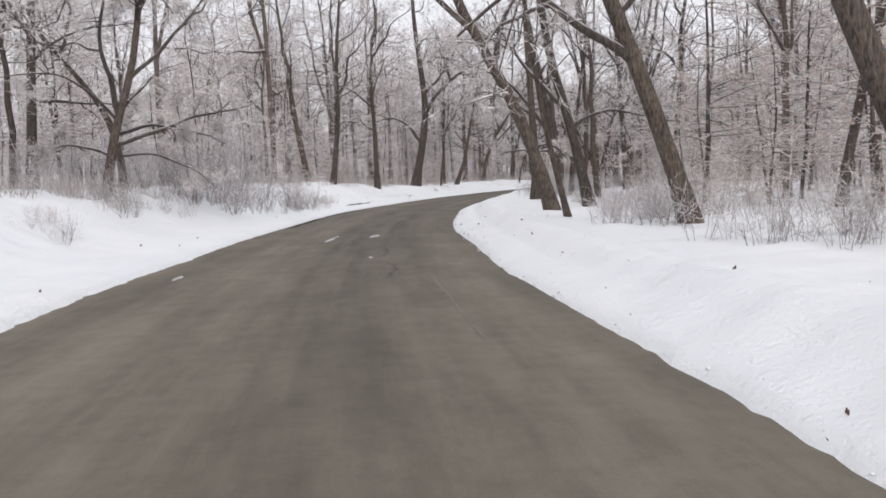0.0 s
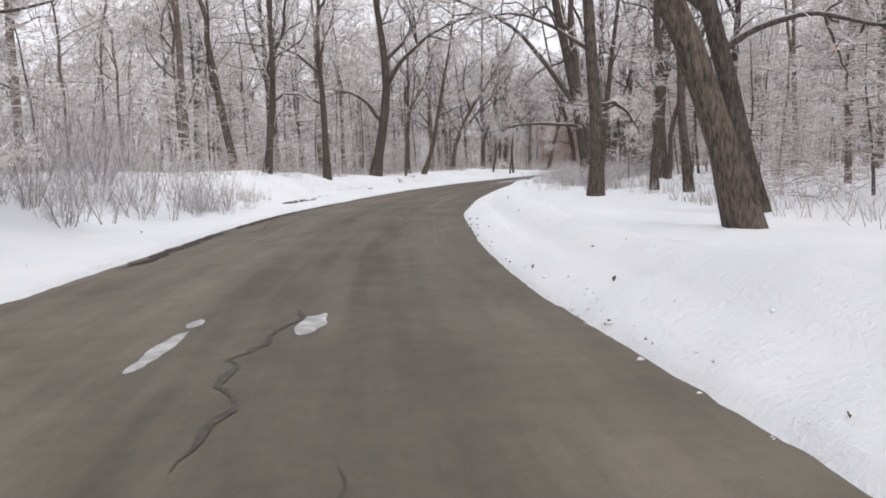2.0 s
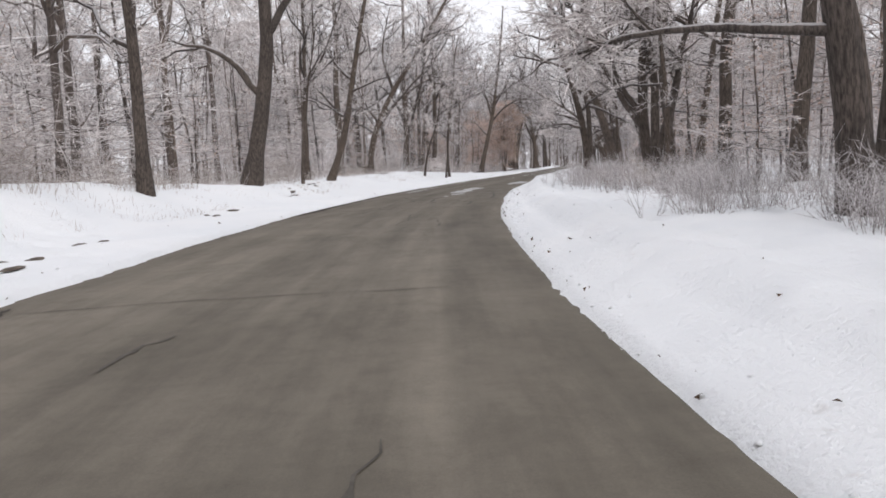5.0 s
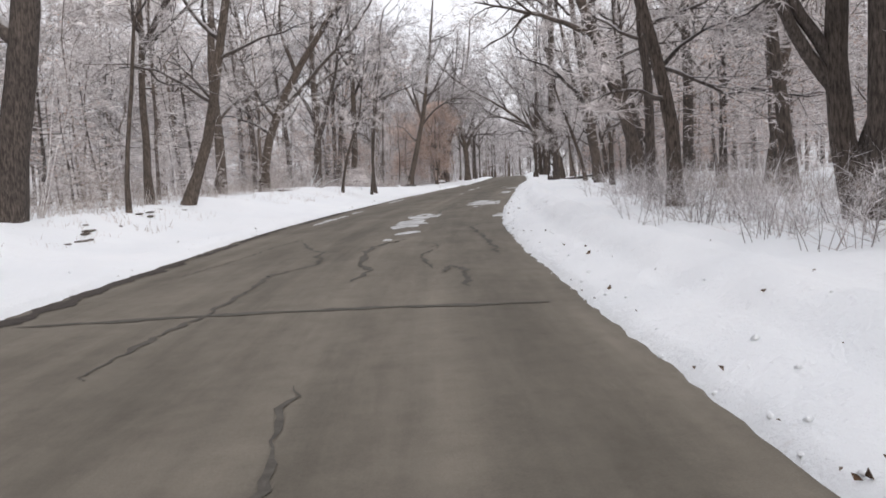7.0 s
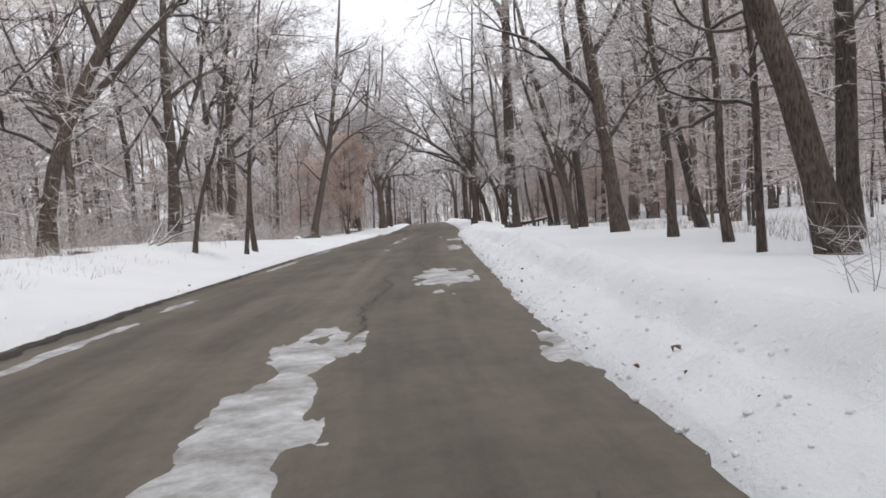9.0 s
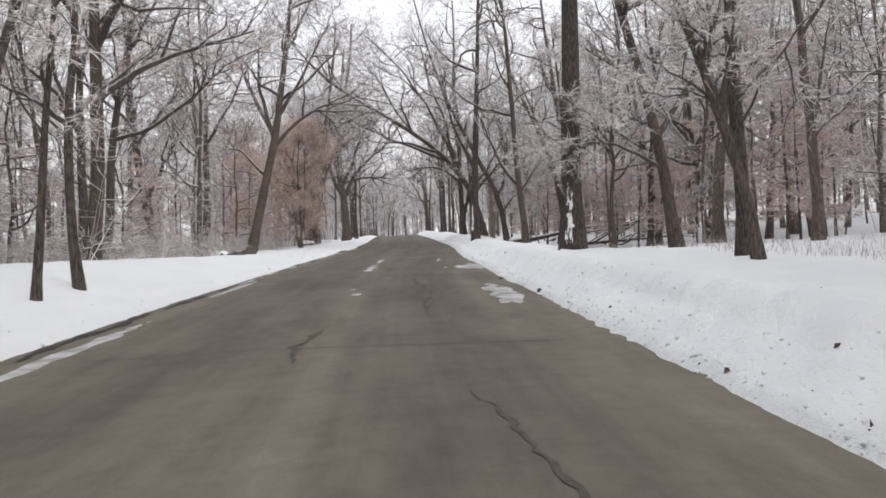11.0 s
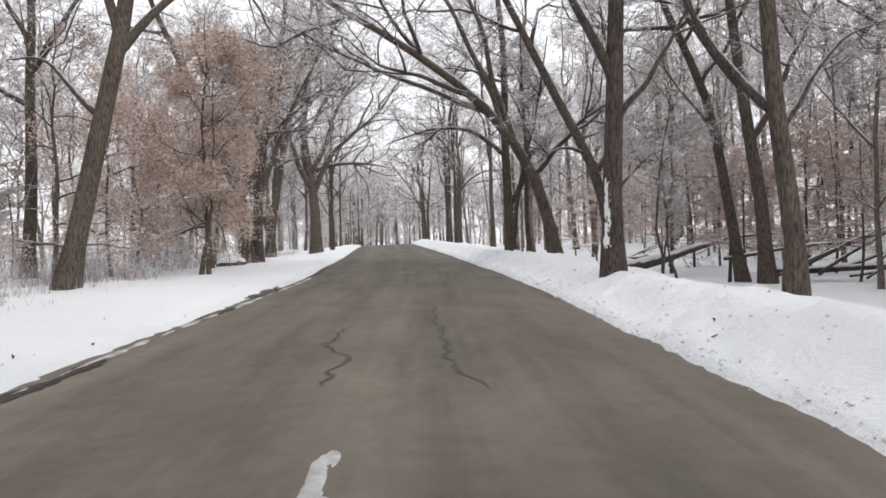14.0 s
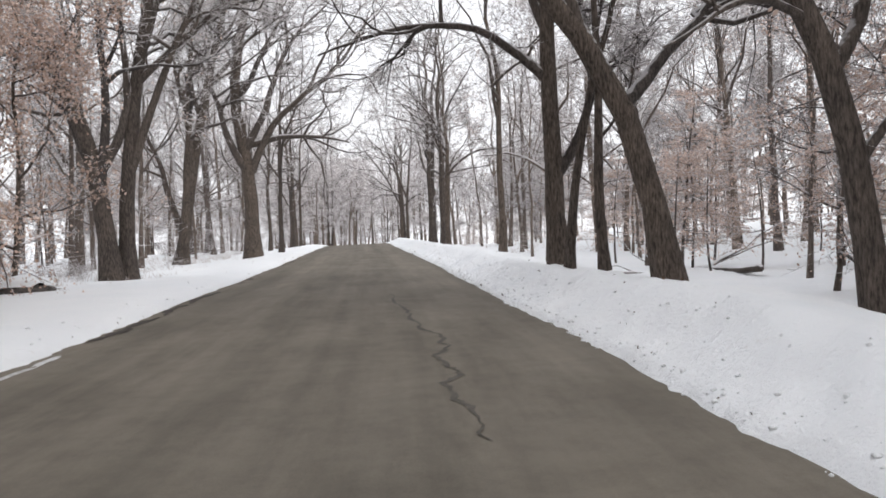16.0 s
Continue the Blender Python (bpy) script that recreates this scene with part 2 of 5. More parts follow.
def right_width(y):
    return np.interp(y, (0, 8, 12, 20, 26, 34, 40, 50, 60, 74, 79, 89, 103, 111, 120, 129, 135, 142, 160), (2.75, 2.72, 2.64, 2.57, 2.5, 2.55, 2.68, 2.71, 2.86, 2.82, 2.98, 3.1, 3.2, 3.05, 2.82, 2.75, 2.58, 2.5, 2.55))


def half_width(y):
    return np.interp(y, (0, 12, 20, 28, 34, 40, 57, 64, 80, 90, 109, 125, 137, 150), (2.85, 2.78, 2.62, 2.58, 2.72, 2.82, 2.88, 3.08, 3.28, 3.32, 3.2, 3.28, 3.15, 3.15))


def side(x, y):
    """Signed distance from the middle of the road, right positive."""
    return (x - road_x(y)) * road_dir(y)[1]


def sm(a, b, u):
    t = np.clip((u - a) / (b - a), 0, 1)
    return t * t * (3 - 2 * t)


def grade(y):
    """The road runs level, then dips beyond its crest."""
    return -0.030 * np.clip(y - 205, 0, 200) * sm(195, 225, y)


def wave(x, y, scale, seed=0.0):
    """Smooth uneven field from a few crossed sines."""
    a, b = x / scale + seed, y / scale - 0.7 * seed
    return (np.sin(a * 1.3 + 1.7 * np.sin(b * 0.9 + seed)) + np.sin(b * 1.7 + 1.3 * np.sin(a * 1.1 - seed)) + np.sin((a + b) * 2.3 + np.sin(a * 2.9)) * 0.6) / 2.6


def ground_z(x, y):
    d, hw = side(x, y), half_width(y)
    left, right = -d - hw, d - right_width(y)
    zl = 0.10 * sm(-0.1, 0.6, left) + np.interp(y, (0, 30, 57, 63, 75, 83, 94, 101, 115, 125, 132, 150, 165), (1.2, 1.35, 1.3, 1.1, 0.75, 0.7, 0.78, 0.78, 0.5, 0.15, 0, 0, -0.25)) * sm(np.interp(y, (60, 85), (2.2, 0.5)), np.interp(y, (60, 85), (6, 4.2)), left)
    zl = zl + np.clip(0.05 * (left - 8), 0, 0.5) * sm(70, 40, y)
    zr = 0.33 * sm(-0.1, 1.4, right) - 0.08 * sm(2, 5, right) - 0.85 * sm(1.5, 6.0, right) * sm(105, 125, y) + 0.08 * np.clip(right - 13, 0, 24) * sm(110, 130, y)
    return np.where(d < 0, zl, zr) + grade(y)


def build_ground():
    ys = np.concatenate([np.arange(-60, -4, 2.0), np.arange(-4, 175, 0.2), np.arange(175, 400, 2.0)])
    off = np.concatenate([[-90, -60, -40, -28, -20, -15, -12, -10, -8.6, -7.4], np.arange(-6.6, -3.4, 0.4), np.arange(-3.4, -2.2, 0.1), [-1.6, 0, 1.6], np.arange(2.2, 5.2, 0.1), np.arange(5.2, 6.6, 0.3), [7.4, 8.6, 10, 12, 15, 20, 28, 40, 60, 90]])
    Y, O = np.meshgrid(ys, off, indexing="ij")
    kx, ky = road_dir(Y)
    X = road_x(Y) + O * ky
    YY = Y - O * kx
    d = np.abs(O)
    hw = np.where(O < 0, half_width(Y), right_width(Y))
    calm = np.where(O > 0, 0.35 + 0.65 * sm(55, 80, YY), 1.0)
    edge = hw + calm * (0.035 * wave(X, YY, 0.55, 1.1) + 0.05 * wave(X, YY, 0.15, 4.0)) + 0.06 * wave(X, YY, 3.1, 2.0)
    Z = ground_z(X, YY)
    inside = sm(0.10, -0.02, d - edge)
    rough = 0.03 * wave(X, YY, 0.45, 0.4) + 0.05 * wave(X, YY, 1.6, 2.2) + 0.07 * wave(X, YY, 4.5, 5.2)
    crumb = np.clip(wave(X, YY, 0.16, 8.0) + 0.6 * wave(X, YY, 0.37, 3.0), 0, 2) * 0.05 * np.exp(-((d - hw - 0.9) / 0.8) ** 2) * sm(55, 75, YY) * (O > 0)
    lumps = 0.045 * np.clip(wave(X, YY, 0.13, 6.0) + 0.7 * wave(X, YY, 0.29, 1.0) - 0.1, 0, 2) * sm(0.05, 0.35, d - hw) * sm(3.2, 1.8, d - hw) * (0.4 + 0.6 * sm(60, 85, YY)) * np.where(O > 0, 1.0, 0.35)
    lip = 0.05 * sm(0.0, 0.18, d - edge)
    ridge = 0.10 * np.exp(-((d - hw - 1.1) / 0.45) ** 2) * (O > 0) * sm(60, 80, YY)
    groove = -0.10 * np.exp(-((d - hw - 0.75) / 0.14) ** 2) - 0.13 * np.exp(-((d - hw - 1.75) / 0.18) ** 2) + 0.08 * np.exp(-((d - hw - 1.3) / 0.22) ** 2)
    Z = Z + groove * (O > 0) * (0.6 + 0.5 * wave(X, YY, 5.0, 9.0)) * sm(108, 95, YY) + rough * sm(0, 1.5, d - hw) + lip + ridge + crumb + lumps + 0.03 * wave(X, YY, 0.3, 7) * sm(0, 0.5, d - hw)
    Z = Z * (1 - inside) + (grade(YY) - 0.12) * inside
    Z = np.where(d > 80, Z - 3.0, Z)
    v = np.stack([X, YY, Z], -1).reshape(-1, 3)
    r, c = Y.shape
    i = np.arange(r * c).reshape(r, c)
    a, b, e, g = i[:-1, :-1], i[:-1, 1:], i[1:, 1:], i[1:, :-1]
    f = np.concatenate([np.stack([a, b, e], -1).reshape(-1, 3), np.stack([a, e, g], -1).reshape(-1, 3)])
    # the sheet goes on to the horizon, a little lower, behind the woods
    k = np.linspace(0, 2 * np.pi, 49)[:-1]
    far = np.concatenate([[(30, 120, -9.0)], np.stack([30 + 4000 * np.cos(k), 120 + 4000 * np.sin(k), np.full(48, -9.0)], -1)])
    j = np.arange(48)
    ff = np.stack([np.zeros(48, int), 1 + j, 1 + (j + 1) % 48], -1)
    v, f = join((v, f), (far, ff))
    return tagged(part_of("ground", mesh_of("ground", v, f, True), SNOW), "deep white snow over the woodland floor and verges", "ground", kind="structure")


def build_road():
    ys = np.arange(-60, 400, 0.8)
    off = np.linspace(-3.7, 3.7, 15)
    Y, O = np.meshgrid(ys, off, indexing="ij")
    kx, ky = road_dir(Y)
    X, YY = road_x(Y) + O * ky, Y - O * kx
    Z = grade(YY) + 0.03 - 0.030 * (np.abs(O) / 2.8) ** 2 + 0.006 * wave(X, YY, 1.8, 3)
    v = np.stack([X, YY, Z], -1).reshape(-1, 3)
    r, c = Y.shape
    i = np.arange(r * c).reshape(r, c)
    a, b, e, g = i[:-1, :-1], i[:-1, 1:], i[1:, 1:], i[1:, :-1]
    f = np.concatenate([np.stack([a, b, e], -1).reshape(-1, 3), np.stack([a, e, g], -1).reshape(-1, 3)])
    uv = np.stack([O, Y], -1).reshape(-1, 2)
    return tagged(part_of("road", mesh_of("road", v, f, True, uv), ASPHALT), "worn grey-brown asphalt park road, cracked and swept of snow", "road", kind="structure")


ground = build_ground()
road = build_road()


# ---------------------------------------------------------------- trees
def grow(start, way, length, seg, wiggle, lift, rng):
    B = len(start)
    pts = np.empty((B, seg + 1, 3))
    pts[:, 0] = start
    d = way.copy()
    for k in range(seg):
        d = unit(d + rng.normal(size=(B, 3)) * wiggle + np.array([0, 0, lift]))
        pts[:, k + 1] = pts[:, k] + d * (length / seg)[:, None]
    return pts


def along(pts, rad, count, lo, hi, rng):
    """Places, directions and radii at random spots on branches."""
    B, n, _ = pts.shape
    who = np.repeat(np.arange(B), count)
    u = rng.uniform(lo, hi, len(who)) * (n - 1)
    k = np.minimum(u.astype(int), n - 2)
    f = (u - k)[:, None]
    p = pts[who, k] * (1 - f) + pts[who, k + 1] * f
    t = unit(pts[who, k + 1] - pts[who, k])
    r = rad[who, k] * (1 - f[:, 0]) + rad[who, k + 1] * f[:, 0]
    return who, p, t, r, u / (n - 1)


def branch_dirs(t, angle, rng, flat=0.0):
    side_way = unit(np.cross(t, rng.normal(size=t.shape)))
    side_way[:, 2] *= 1 - flat
    a = angle[:, None]
    return unit(t * np.cos(a) + unit(side_way) * np.sin(a))


def bent(start, s, angles, az, seen, rest, rng, sway):
    """A stem that turns through three angles from the upright, in the upright plane az."""
    t = s * (seen + rest)
    a = np.interp(t, np.array([1, 3, 5]) / 6 * seen, angles)
    if rest:
        a = a * (1 - 0.5 * sm(seen, seen + rest, t))
    a = np.radians(a)
    out = np.array([math.cos(az), math.sin(az), 0.0])
    d = unit(np.sin(a)[:, None] * out + np.cos(a)[:, None] * np.array([0, 0, 1.0]) + rng.normal(size=(len(s), 3)) * sway)
    step = np.diff(t)[:, None]
    return np.concatenate([[start], start + np.cumsum(0.5 * (d[1:] + d[:-1]) * step, 0)])


def shaped(dia, way, trunk, stems, n, rng):
    """Trunk and main limbs. trunk: lower and upper length, three angles; each limb: where it leaves, length, three angles."""
    s = np.linspace(0, 1, n + 1)
    seen, rest, *angles = trunk
    az = radians(way)
    p = bent(np.array([0, 0, -0.15]), s, angles, az, seen, rest, rng, 0.035)
    flare = 1 + 0.45 * np.exp(-s * (seen + rest) / 0.3)
    r = dia / 2 * (1 - 0.80 * s ** 0.95) * flare
    ps, rs = [p], [r]
    for at, long, *angles in stems:
        k = at * n
        i = min(int(k), n - 1)
        f = k - i
        start = p[i] * (1 - f) + p[i + 1] * f
        r1 = (r[i] * (1 - f) + r[i + 1] * f) * (0.92 if at < 0.06 else 0.68 if long > 4 else 0.45)
        ps.append(bent(start, s, angles, az + rng.normal() * 0.35, long, 0, rng, 0.13))
        rs.append(r1 * (1 - 0.82 * s ** 0.9))
    return np.array(ps), np.array(rs)


def tree_meshes(seed, dia, height, way=0.0, lean=0.0, bend=0.0, fork=0.0, fork_at=0.4, low=0.35, limbs=9, subs=6, fine=5, twigs=6, reach=0.46, leaves=0, twig_r=0.0085, twig_len=1.3, toward=None, sides=9, leaf_size=0.055, lite=False, crook=0.23, rise=0.055, free=False, shape=None):
    rng = np.random.default_rng(seed)
    az = radians(way)
    out = np.array([math.cos(az), math.sin(az), 0.0])
    n0 = 7 if lite else 14
    # trunk: leans by `lean`, and by `bend` from a third of its height on
    z = np.linspace(0, 1, n0 + 1)
    ang = np.radians(lean + (bend - lean) * sm(0.12, 0.38, z) * (1 - 0.55 * sm(0.55, 1.0, z)))
    step = height / n0
    d = np.sin(ang)[:, None] * out + np.cos(ang)[:, None] * np.array([0, 0, 1.0])
    sway = rng.normal(size=d.shape) * ((0.03 if dia > 0.25 else 0.07) + 0.15 * sm(0.25, 0.8, z))[:, None]
    d = unit(d + sway * np.array([1, 1, 0.2]))
    p0 = np.concatenate([[[0, 0, -0.25]], np.cumsum(d[:-1] * step, 0)])[None]
    flare = 1 + 0.5 * np.exp(-np.linspace(0, height, n0 + 1) / 0.3)
    r0 = (dia / 2 * (1 - 0.84 * z ** 1.05) * flare)[None]
    stems_p, stems_r = p0, r0
    if fork:
        k = max(2, int(fork_at * n0))
        t = unit(p0[:, k] - p0[:, k - 1])
        w = unit(t * math.cos(radians(fork)) + out * math.sin(radians(fork)) * (1 if fork < 0 else rng.choice([-1, 1])))
        fp = grow(p0[:, k], w, np.array([height * (1 - fork_at) * 0.95]), n0, 0.08, 0.06, rng)
        fr = (r0[0, k] * 0.8 * (1 - 0.85 * np.linspace(0, 1, n0 + 1)))[None]
        stems_p, stems_r = np.concatenate([p0, fp]), np.concatenate([r0, fr])
    if shape:
        stems_p, stems_r = shaped(dia, way, *shape, n0, rng)
    trunk = tubes(stems_p[:1] if shape else stems_p, stems_r[:1] if shape else stems_r, sides)
    # limbs
    who, p, t, r, u = along(stems_p, stems_r, limbs, low, 0.97, rng)
    if fork or shape:
        keep = (who == 0) & (u > (0.4 if shape else low)) | (who > 0) & (u > 0.15)
        if shape:
            spans = np.linalg.norm(stems_p[:, -1] - stems_p[:, 0], axis=-1)
            keep &= rng.random(len(who)) < np.where(who == 0, 1.0, spans[who] / 7.5)
        p, t, r, u = p[keep], t[keep], r[keep], u[keep]
    a1 = branch_dirs(t, np.radians(rng.uniform(58, 95, len(p)) if free else rng.uniform(34, 76, len(p))), rng, 0.25)
    if toward is not None:
        a1 = unit(a1 + np.array([toward[0], toward[1], 0.5]) * (rng.uniform(0.0, 1.0, len(p)) * sm(4.2, 6.5, p[:, 2]))[:, None])
    l1 = height * reach * rng.uniform(0.55, 1.05, len(p)) * (1.12 - 0.62 * u) * (1.0 if free else 0.35 + 0.65 * sm(2.0, 4.6, p[:, 2]))
    if leaves > 5:
        l1 *= 1.25 * np.sin(np.pi * (0.14 + 0.74 * u)) ** 0.6 * (0.7 + 0.6 * u)
    l1 = np.minimum(l1, 6.2)
    seg = 3 if lite else 5 if sides < 7 else 8
    p1 = grow(p, a1, l1, seg, crook, rise, rng)
    rr = np.minimum(r * 0.74, (0.022 if free else 0.032) + 0.012 * l1)
    r1 = rr[:, None] * (1 - 0.82 * np.linspace(0, 1, seg + 1))
    # branches
    w2, p, t, r, u = along(p1, r1, subs, 0.15, 1.0, rng)
    a2 = branch_dirs(t, np.radians(rng.uniform(25, 70, len(p))), rng, 0.2)
    l2 = np.repeat(l1, subs) * rng.uniform(0.25, 0.6, len(p)) * (1.1 - 0.45 * u)
    p2 = grow(p, a2, l2, 2, 0.30, 0.05, rng)
    r2 = np.minimum(r * 0.65, 0.026)[:, None] * (1 - 0.75 * np.linspace(0, 1, 3))
    boughs = []
    stem_of = who[keep] if shape else np.zeros(len(p1), int)
    for j in range(1, len(stems_p) if shape else 0):
        mine = np.flatnonzero(stem_of == j)
        boughs.append(join(tubes(stems_p[j:j + 1], stems_r[j:j + 1], 8), tubes(p1[mine], r1[mine], 5), tubes(p2[np.isin(w2, mine)], r2[np.isin(w2, mine)], 3)))
    if lite:
        boughs = [tubes(p1, r1, 3), blades(p2[:, 0], p2[:, 2], r2[:, 0], rng)]
    for k in range(0 if lite else len(p1)):
        if stem_of[k]:
            continue
        boughs.append(join(tubes(p1[k:k + 1], r1[k:k + 1], 6 if sides > 6 else 4), tubes(p2[w2 == k], r2[w2 == k], 3)))
    # fine branches and twigs
    _, p, t, r, u = along(p2, r2, fine, 0.12, 1.0, rng)
    a3 = branch_dirs(t, np.radians(rng.uniform(25, 75, len(p))), rng, 0.4)
    a3 = unit(a3 * np.array([1, 1, 0.75]))
    l3 = np.clip(np.repeat(l2, fine) * rng.uniform(0.4, 0.8, len(p)), 0.2, 1.9) * (0.6 + 0.4 * twig_len)
    n3 = 2 if lite else 3 if sides < 8 else 4
    p3 = grow(p, a3, l3, n3, 0.34, 0.0, rng)
    r3 = np.full((len(p), n3 + 1), twig_r)
    wide = np.minimum(r * 0.8, 1.5 * twig_r)
    tw = [blades(p3[:, k], p3[:, k + 1] + 0.35 * (p3[:, k + 1] - p3[:, k]), wide * (1 - 0.15 * k), rng) for k in range(n3)]
    _, p, t, r, u = along(p3, r3, twigs, 0.05, 1.0, rng)
    a4 = branch_dirs(t, np.radians(rng.uniform(30, 80, len(p))), rng, 0.6)
    span = rng.uniform(0.16, 0.5, len(p)) if lite else rng.uniform(0.08, 0.30, len(p))
    tip = p + a4 * (span * twig_len)[:, None] + np.array([0, 0, -0.015])
    tw.append(blades(p, tip, np.full(len(p), twig_r) * rng.uniform(0.6, 1.3, len(p)), rng))
    made = dict(trunk=trunk, limb=boughs, twigs=join(*tw))
    if leaves:
        _, p, t, r, u = along(p3, r3, leaves, 0.0, 1.0, rng)
        p = p + rng.normal(size=p.shape) * 0.16
        p = p[p[:, 2] < height * (0.95 if leaves > 5 else 0.8)]
        if leaves == 4:
            p = p[wave(p[:, 0] + p[:, 2], p[:, 1] - p[:, 2], 1.3, seed) > 0.3]
        made["dry_foliage"] = flakes(p, rng.uniform(0.7, 1.3, len(p)) * leaf_size, rng)
    return made


def make_tree(name, made, twig, label, category="tree", group="", bark=None):
    root = new(name)
    root.empty_display_size = 0.3
    tagged(root, label, category, group)
    part_of("trunk", mesh_of("trunk", *made["trunk"], True), bark or BARK, root)
    for b in made["limb"]:
        ob = part_of("limb", mesh_of("limb", *b, True), bark or LIMB, root)
        if "rods" in made:
            tagged(ob, kind="stuff")
    tagged(part_of("crown", mesh_of("crown", *made["twigs"]), twig, root), kind="stuff")
    if "dry_foliage" in made:
        tagged(part_of("dry_foliage", mesh_of("dry_foliage", *made["dry_foliage"]), RUST, root, "withered rust-brown leaves still hanging"), kind="stuff")
    return root


STANDING = []


def tree(x, y, dia, way=0.0, lean=0.0, bend=0.0, h=None, frost=None, leaves=0, label=None, **style):
    """A tree of its own, rooted at (x, y)."""
    seed = len(STANDING) + 11
    rng = random.Random(seed)
    h = h or min(20, 9.5 + 17 * dia) * rng.uniform(0.92, 1.1)
    # past y = 150 grey twigs turn to PALE, haze painted as a lighter colour
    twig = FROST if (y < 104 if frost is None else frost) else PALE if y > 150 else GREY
    kx, ky = road_dir(y)
    d = side(x, y)
    pull = 0.45 if y < 95 else 0.8
    inward = (-ky * np.sign(d) * pull, kx * np.sign(d) * pull)
    thin = dia < 0.2
    keys = dict(twig_r=0.0045 if y < 24 else 0.008 if y < 104 else 0.0072, limbs=8 if thin else 11, subs=5 if thin else 6, fine=4 if thin else 5, twigs=14 if y < 24 else 11 if y < 104 else 10, low=0.2 if thin else 0.22 if y < 100 else 0.28, toward=inward)
    if y > 100 and dia > 0.25:
        keys.update(reach=0.58, limbs=12)
    if 58 < y < 102 and d > 0 and "shape" not in style:
        keys.update(low=0.19, limbs=15, free=True, reach=0.25, twigs=12, twig_r=0.007, twig_len=0.8, rise=0.05, crook=0.32)
    keys.update(style)
    made = tree_meshes(seed, dia, h, way, lean, bend, leaves=leaves, **keys)
    text = label or ("%s bare %s with %s twigs, rooted in deep snow" % (
        "slender" if thin else "strongly leaning" if abs(lean) > 12 else "forked" if style.get("fork") else "slightly leaning" if abs(lean) > 4 else "thick upright" if dia > 0.4 else "upright",
        "young tree" if thin else "oak", "white hoar-frosted" if twig is FROST else "grey frost-tipped"))
    t = make_tree("tree", made, twig, text, group="trees along the road")
    t.location = (x, y, float(ground_z(x, y)))
    STANDING.append((x, y))
    return t


def oak(x, y, dia, way, trunk, stems, frost=None, leaves=0, label=None, **keys):
    """A tree of its own with a known trunk line and known main limbs."""
    low = trunk[2] if abs(trunk[2]) > abs(trunk[3]) else trunk[3]
    words = "%s bare %s %s, twigs %s" % (
        "slender" if dia < 0.25 else "massive" if dia > 0.55 else "sturdy", "young tree" if dia < 0.2 else "oak",
        "leaning far over" if abs(low) > 15 else "with %s main limbs" % ("two", "three", "four", "five", "six")[min(len(stems), 5) - 1] if len(stems) > 1 else "nearly upright",
        "white with frost" if (y < 104 if frost is None else frost) else "grey and frost-tipped")
    if dia > 0.3:
        trunk = (trunk[0], trunk[1] + 3.5, *trunk[2:])
        grown = (trunk[0] + trunk[1] - 3.5) / (trunk[0] + trunk[1])
        stems = tuple((at * grown, long + 0.8, *turn) for at, long, *turn in stems)
    base = dict(limbs=7 if dia < 0.25 else 8, subs=6, fine=5, low=0.4, reach=0.27, crook=0.28, rise=0.03)
    if y > 85 and dia > 0.3:
        base.update(limbs=11 if y < 110 else 9, reach=0.37 if y < 110 else 0.33, twig_len=1.6)
    base.update(keys)
    return tree(x, y, dia, way, h=trunk[0] + trunk[1], frost=frost, leaves=leaves, label=label or words, shape=(trunk, stems), **base)


def snow_streak(t, dia, way, lean, facing, low, high, spread, seed):
    """Wind-packed snow stuck to the bark of a trunk."""
    hs, an = np.arange(low, high, 0.014), np.linspace(-1, 1, 49)
    H, A = np.meshgrid(hs, an, indexing="ij")
    th = radians(facing) + A * spread
    s = A * spread * dia / 2
    step = (10 + 17 * dia) / 14
    r = dia / 2 * np.interp(H, (-0.2, step, 5 * step), (1.5, 0.95 + 0.5 * math.exp(-step / 0.3), 0.72)) + 0.018 + 0.016 * (1 - A ** 2) + 0.006 * wave(s, H, 0.04, 3.0)
    off = H * math.tan(radians(lean))
    v = np.stack([r * np.cos(th) + off * math.cos(radians(way)), r * np.sin(th) + off * math.sin(radians(way)), H], -1).reshape(-1, 3)
    i = np.arange(H.size).reshape(H.shape)
    f = (H - low) / (high - low)
    q = np.array([noise.fractal(Vector((a / 0.05, b / 0.16, seed * 3.1)), 0.75, 2.1, 4) for a, b in zip(s.ravel(), H.ravel())]).reshape(H.shape)
    mask = 0.8 * q + 0.10 - 1.0 * A ** 2 - 0.7 * (1 - sm(0.0, 0.12, f) * sm(1.0, 0.6, f))
    keep = mask[:-1, :-1] > 0
    a, b, c, d = (k[keep] for k in (i[:-1, :-1], i[:-1, 1:], i[1:, 1:], i[1:, :-1]))
    f = np.concatenate([np.stack([a, b, c], -1), np.stack([a, c, d], -1)])
    part_of("snow_streak", mesh_of("snow_streak", v, f, True), SNOW, t, "packed white snow clinging to the bark")


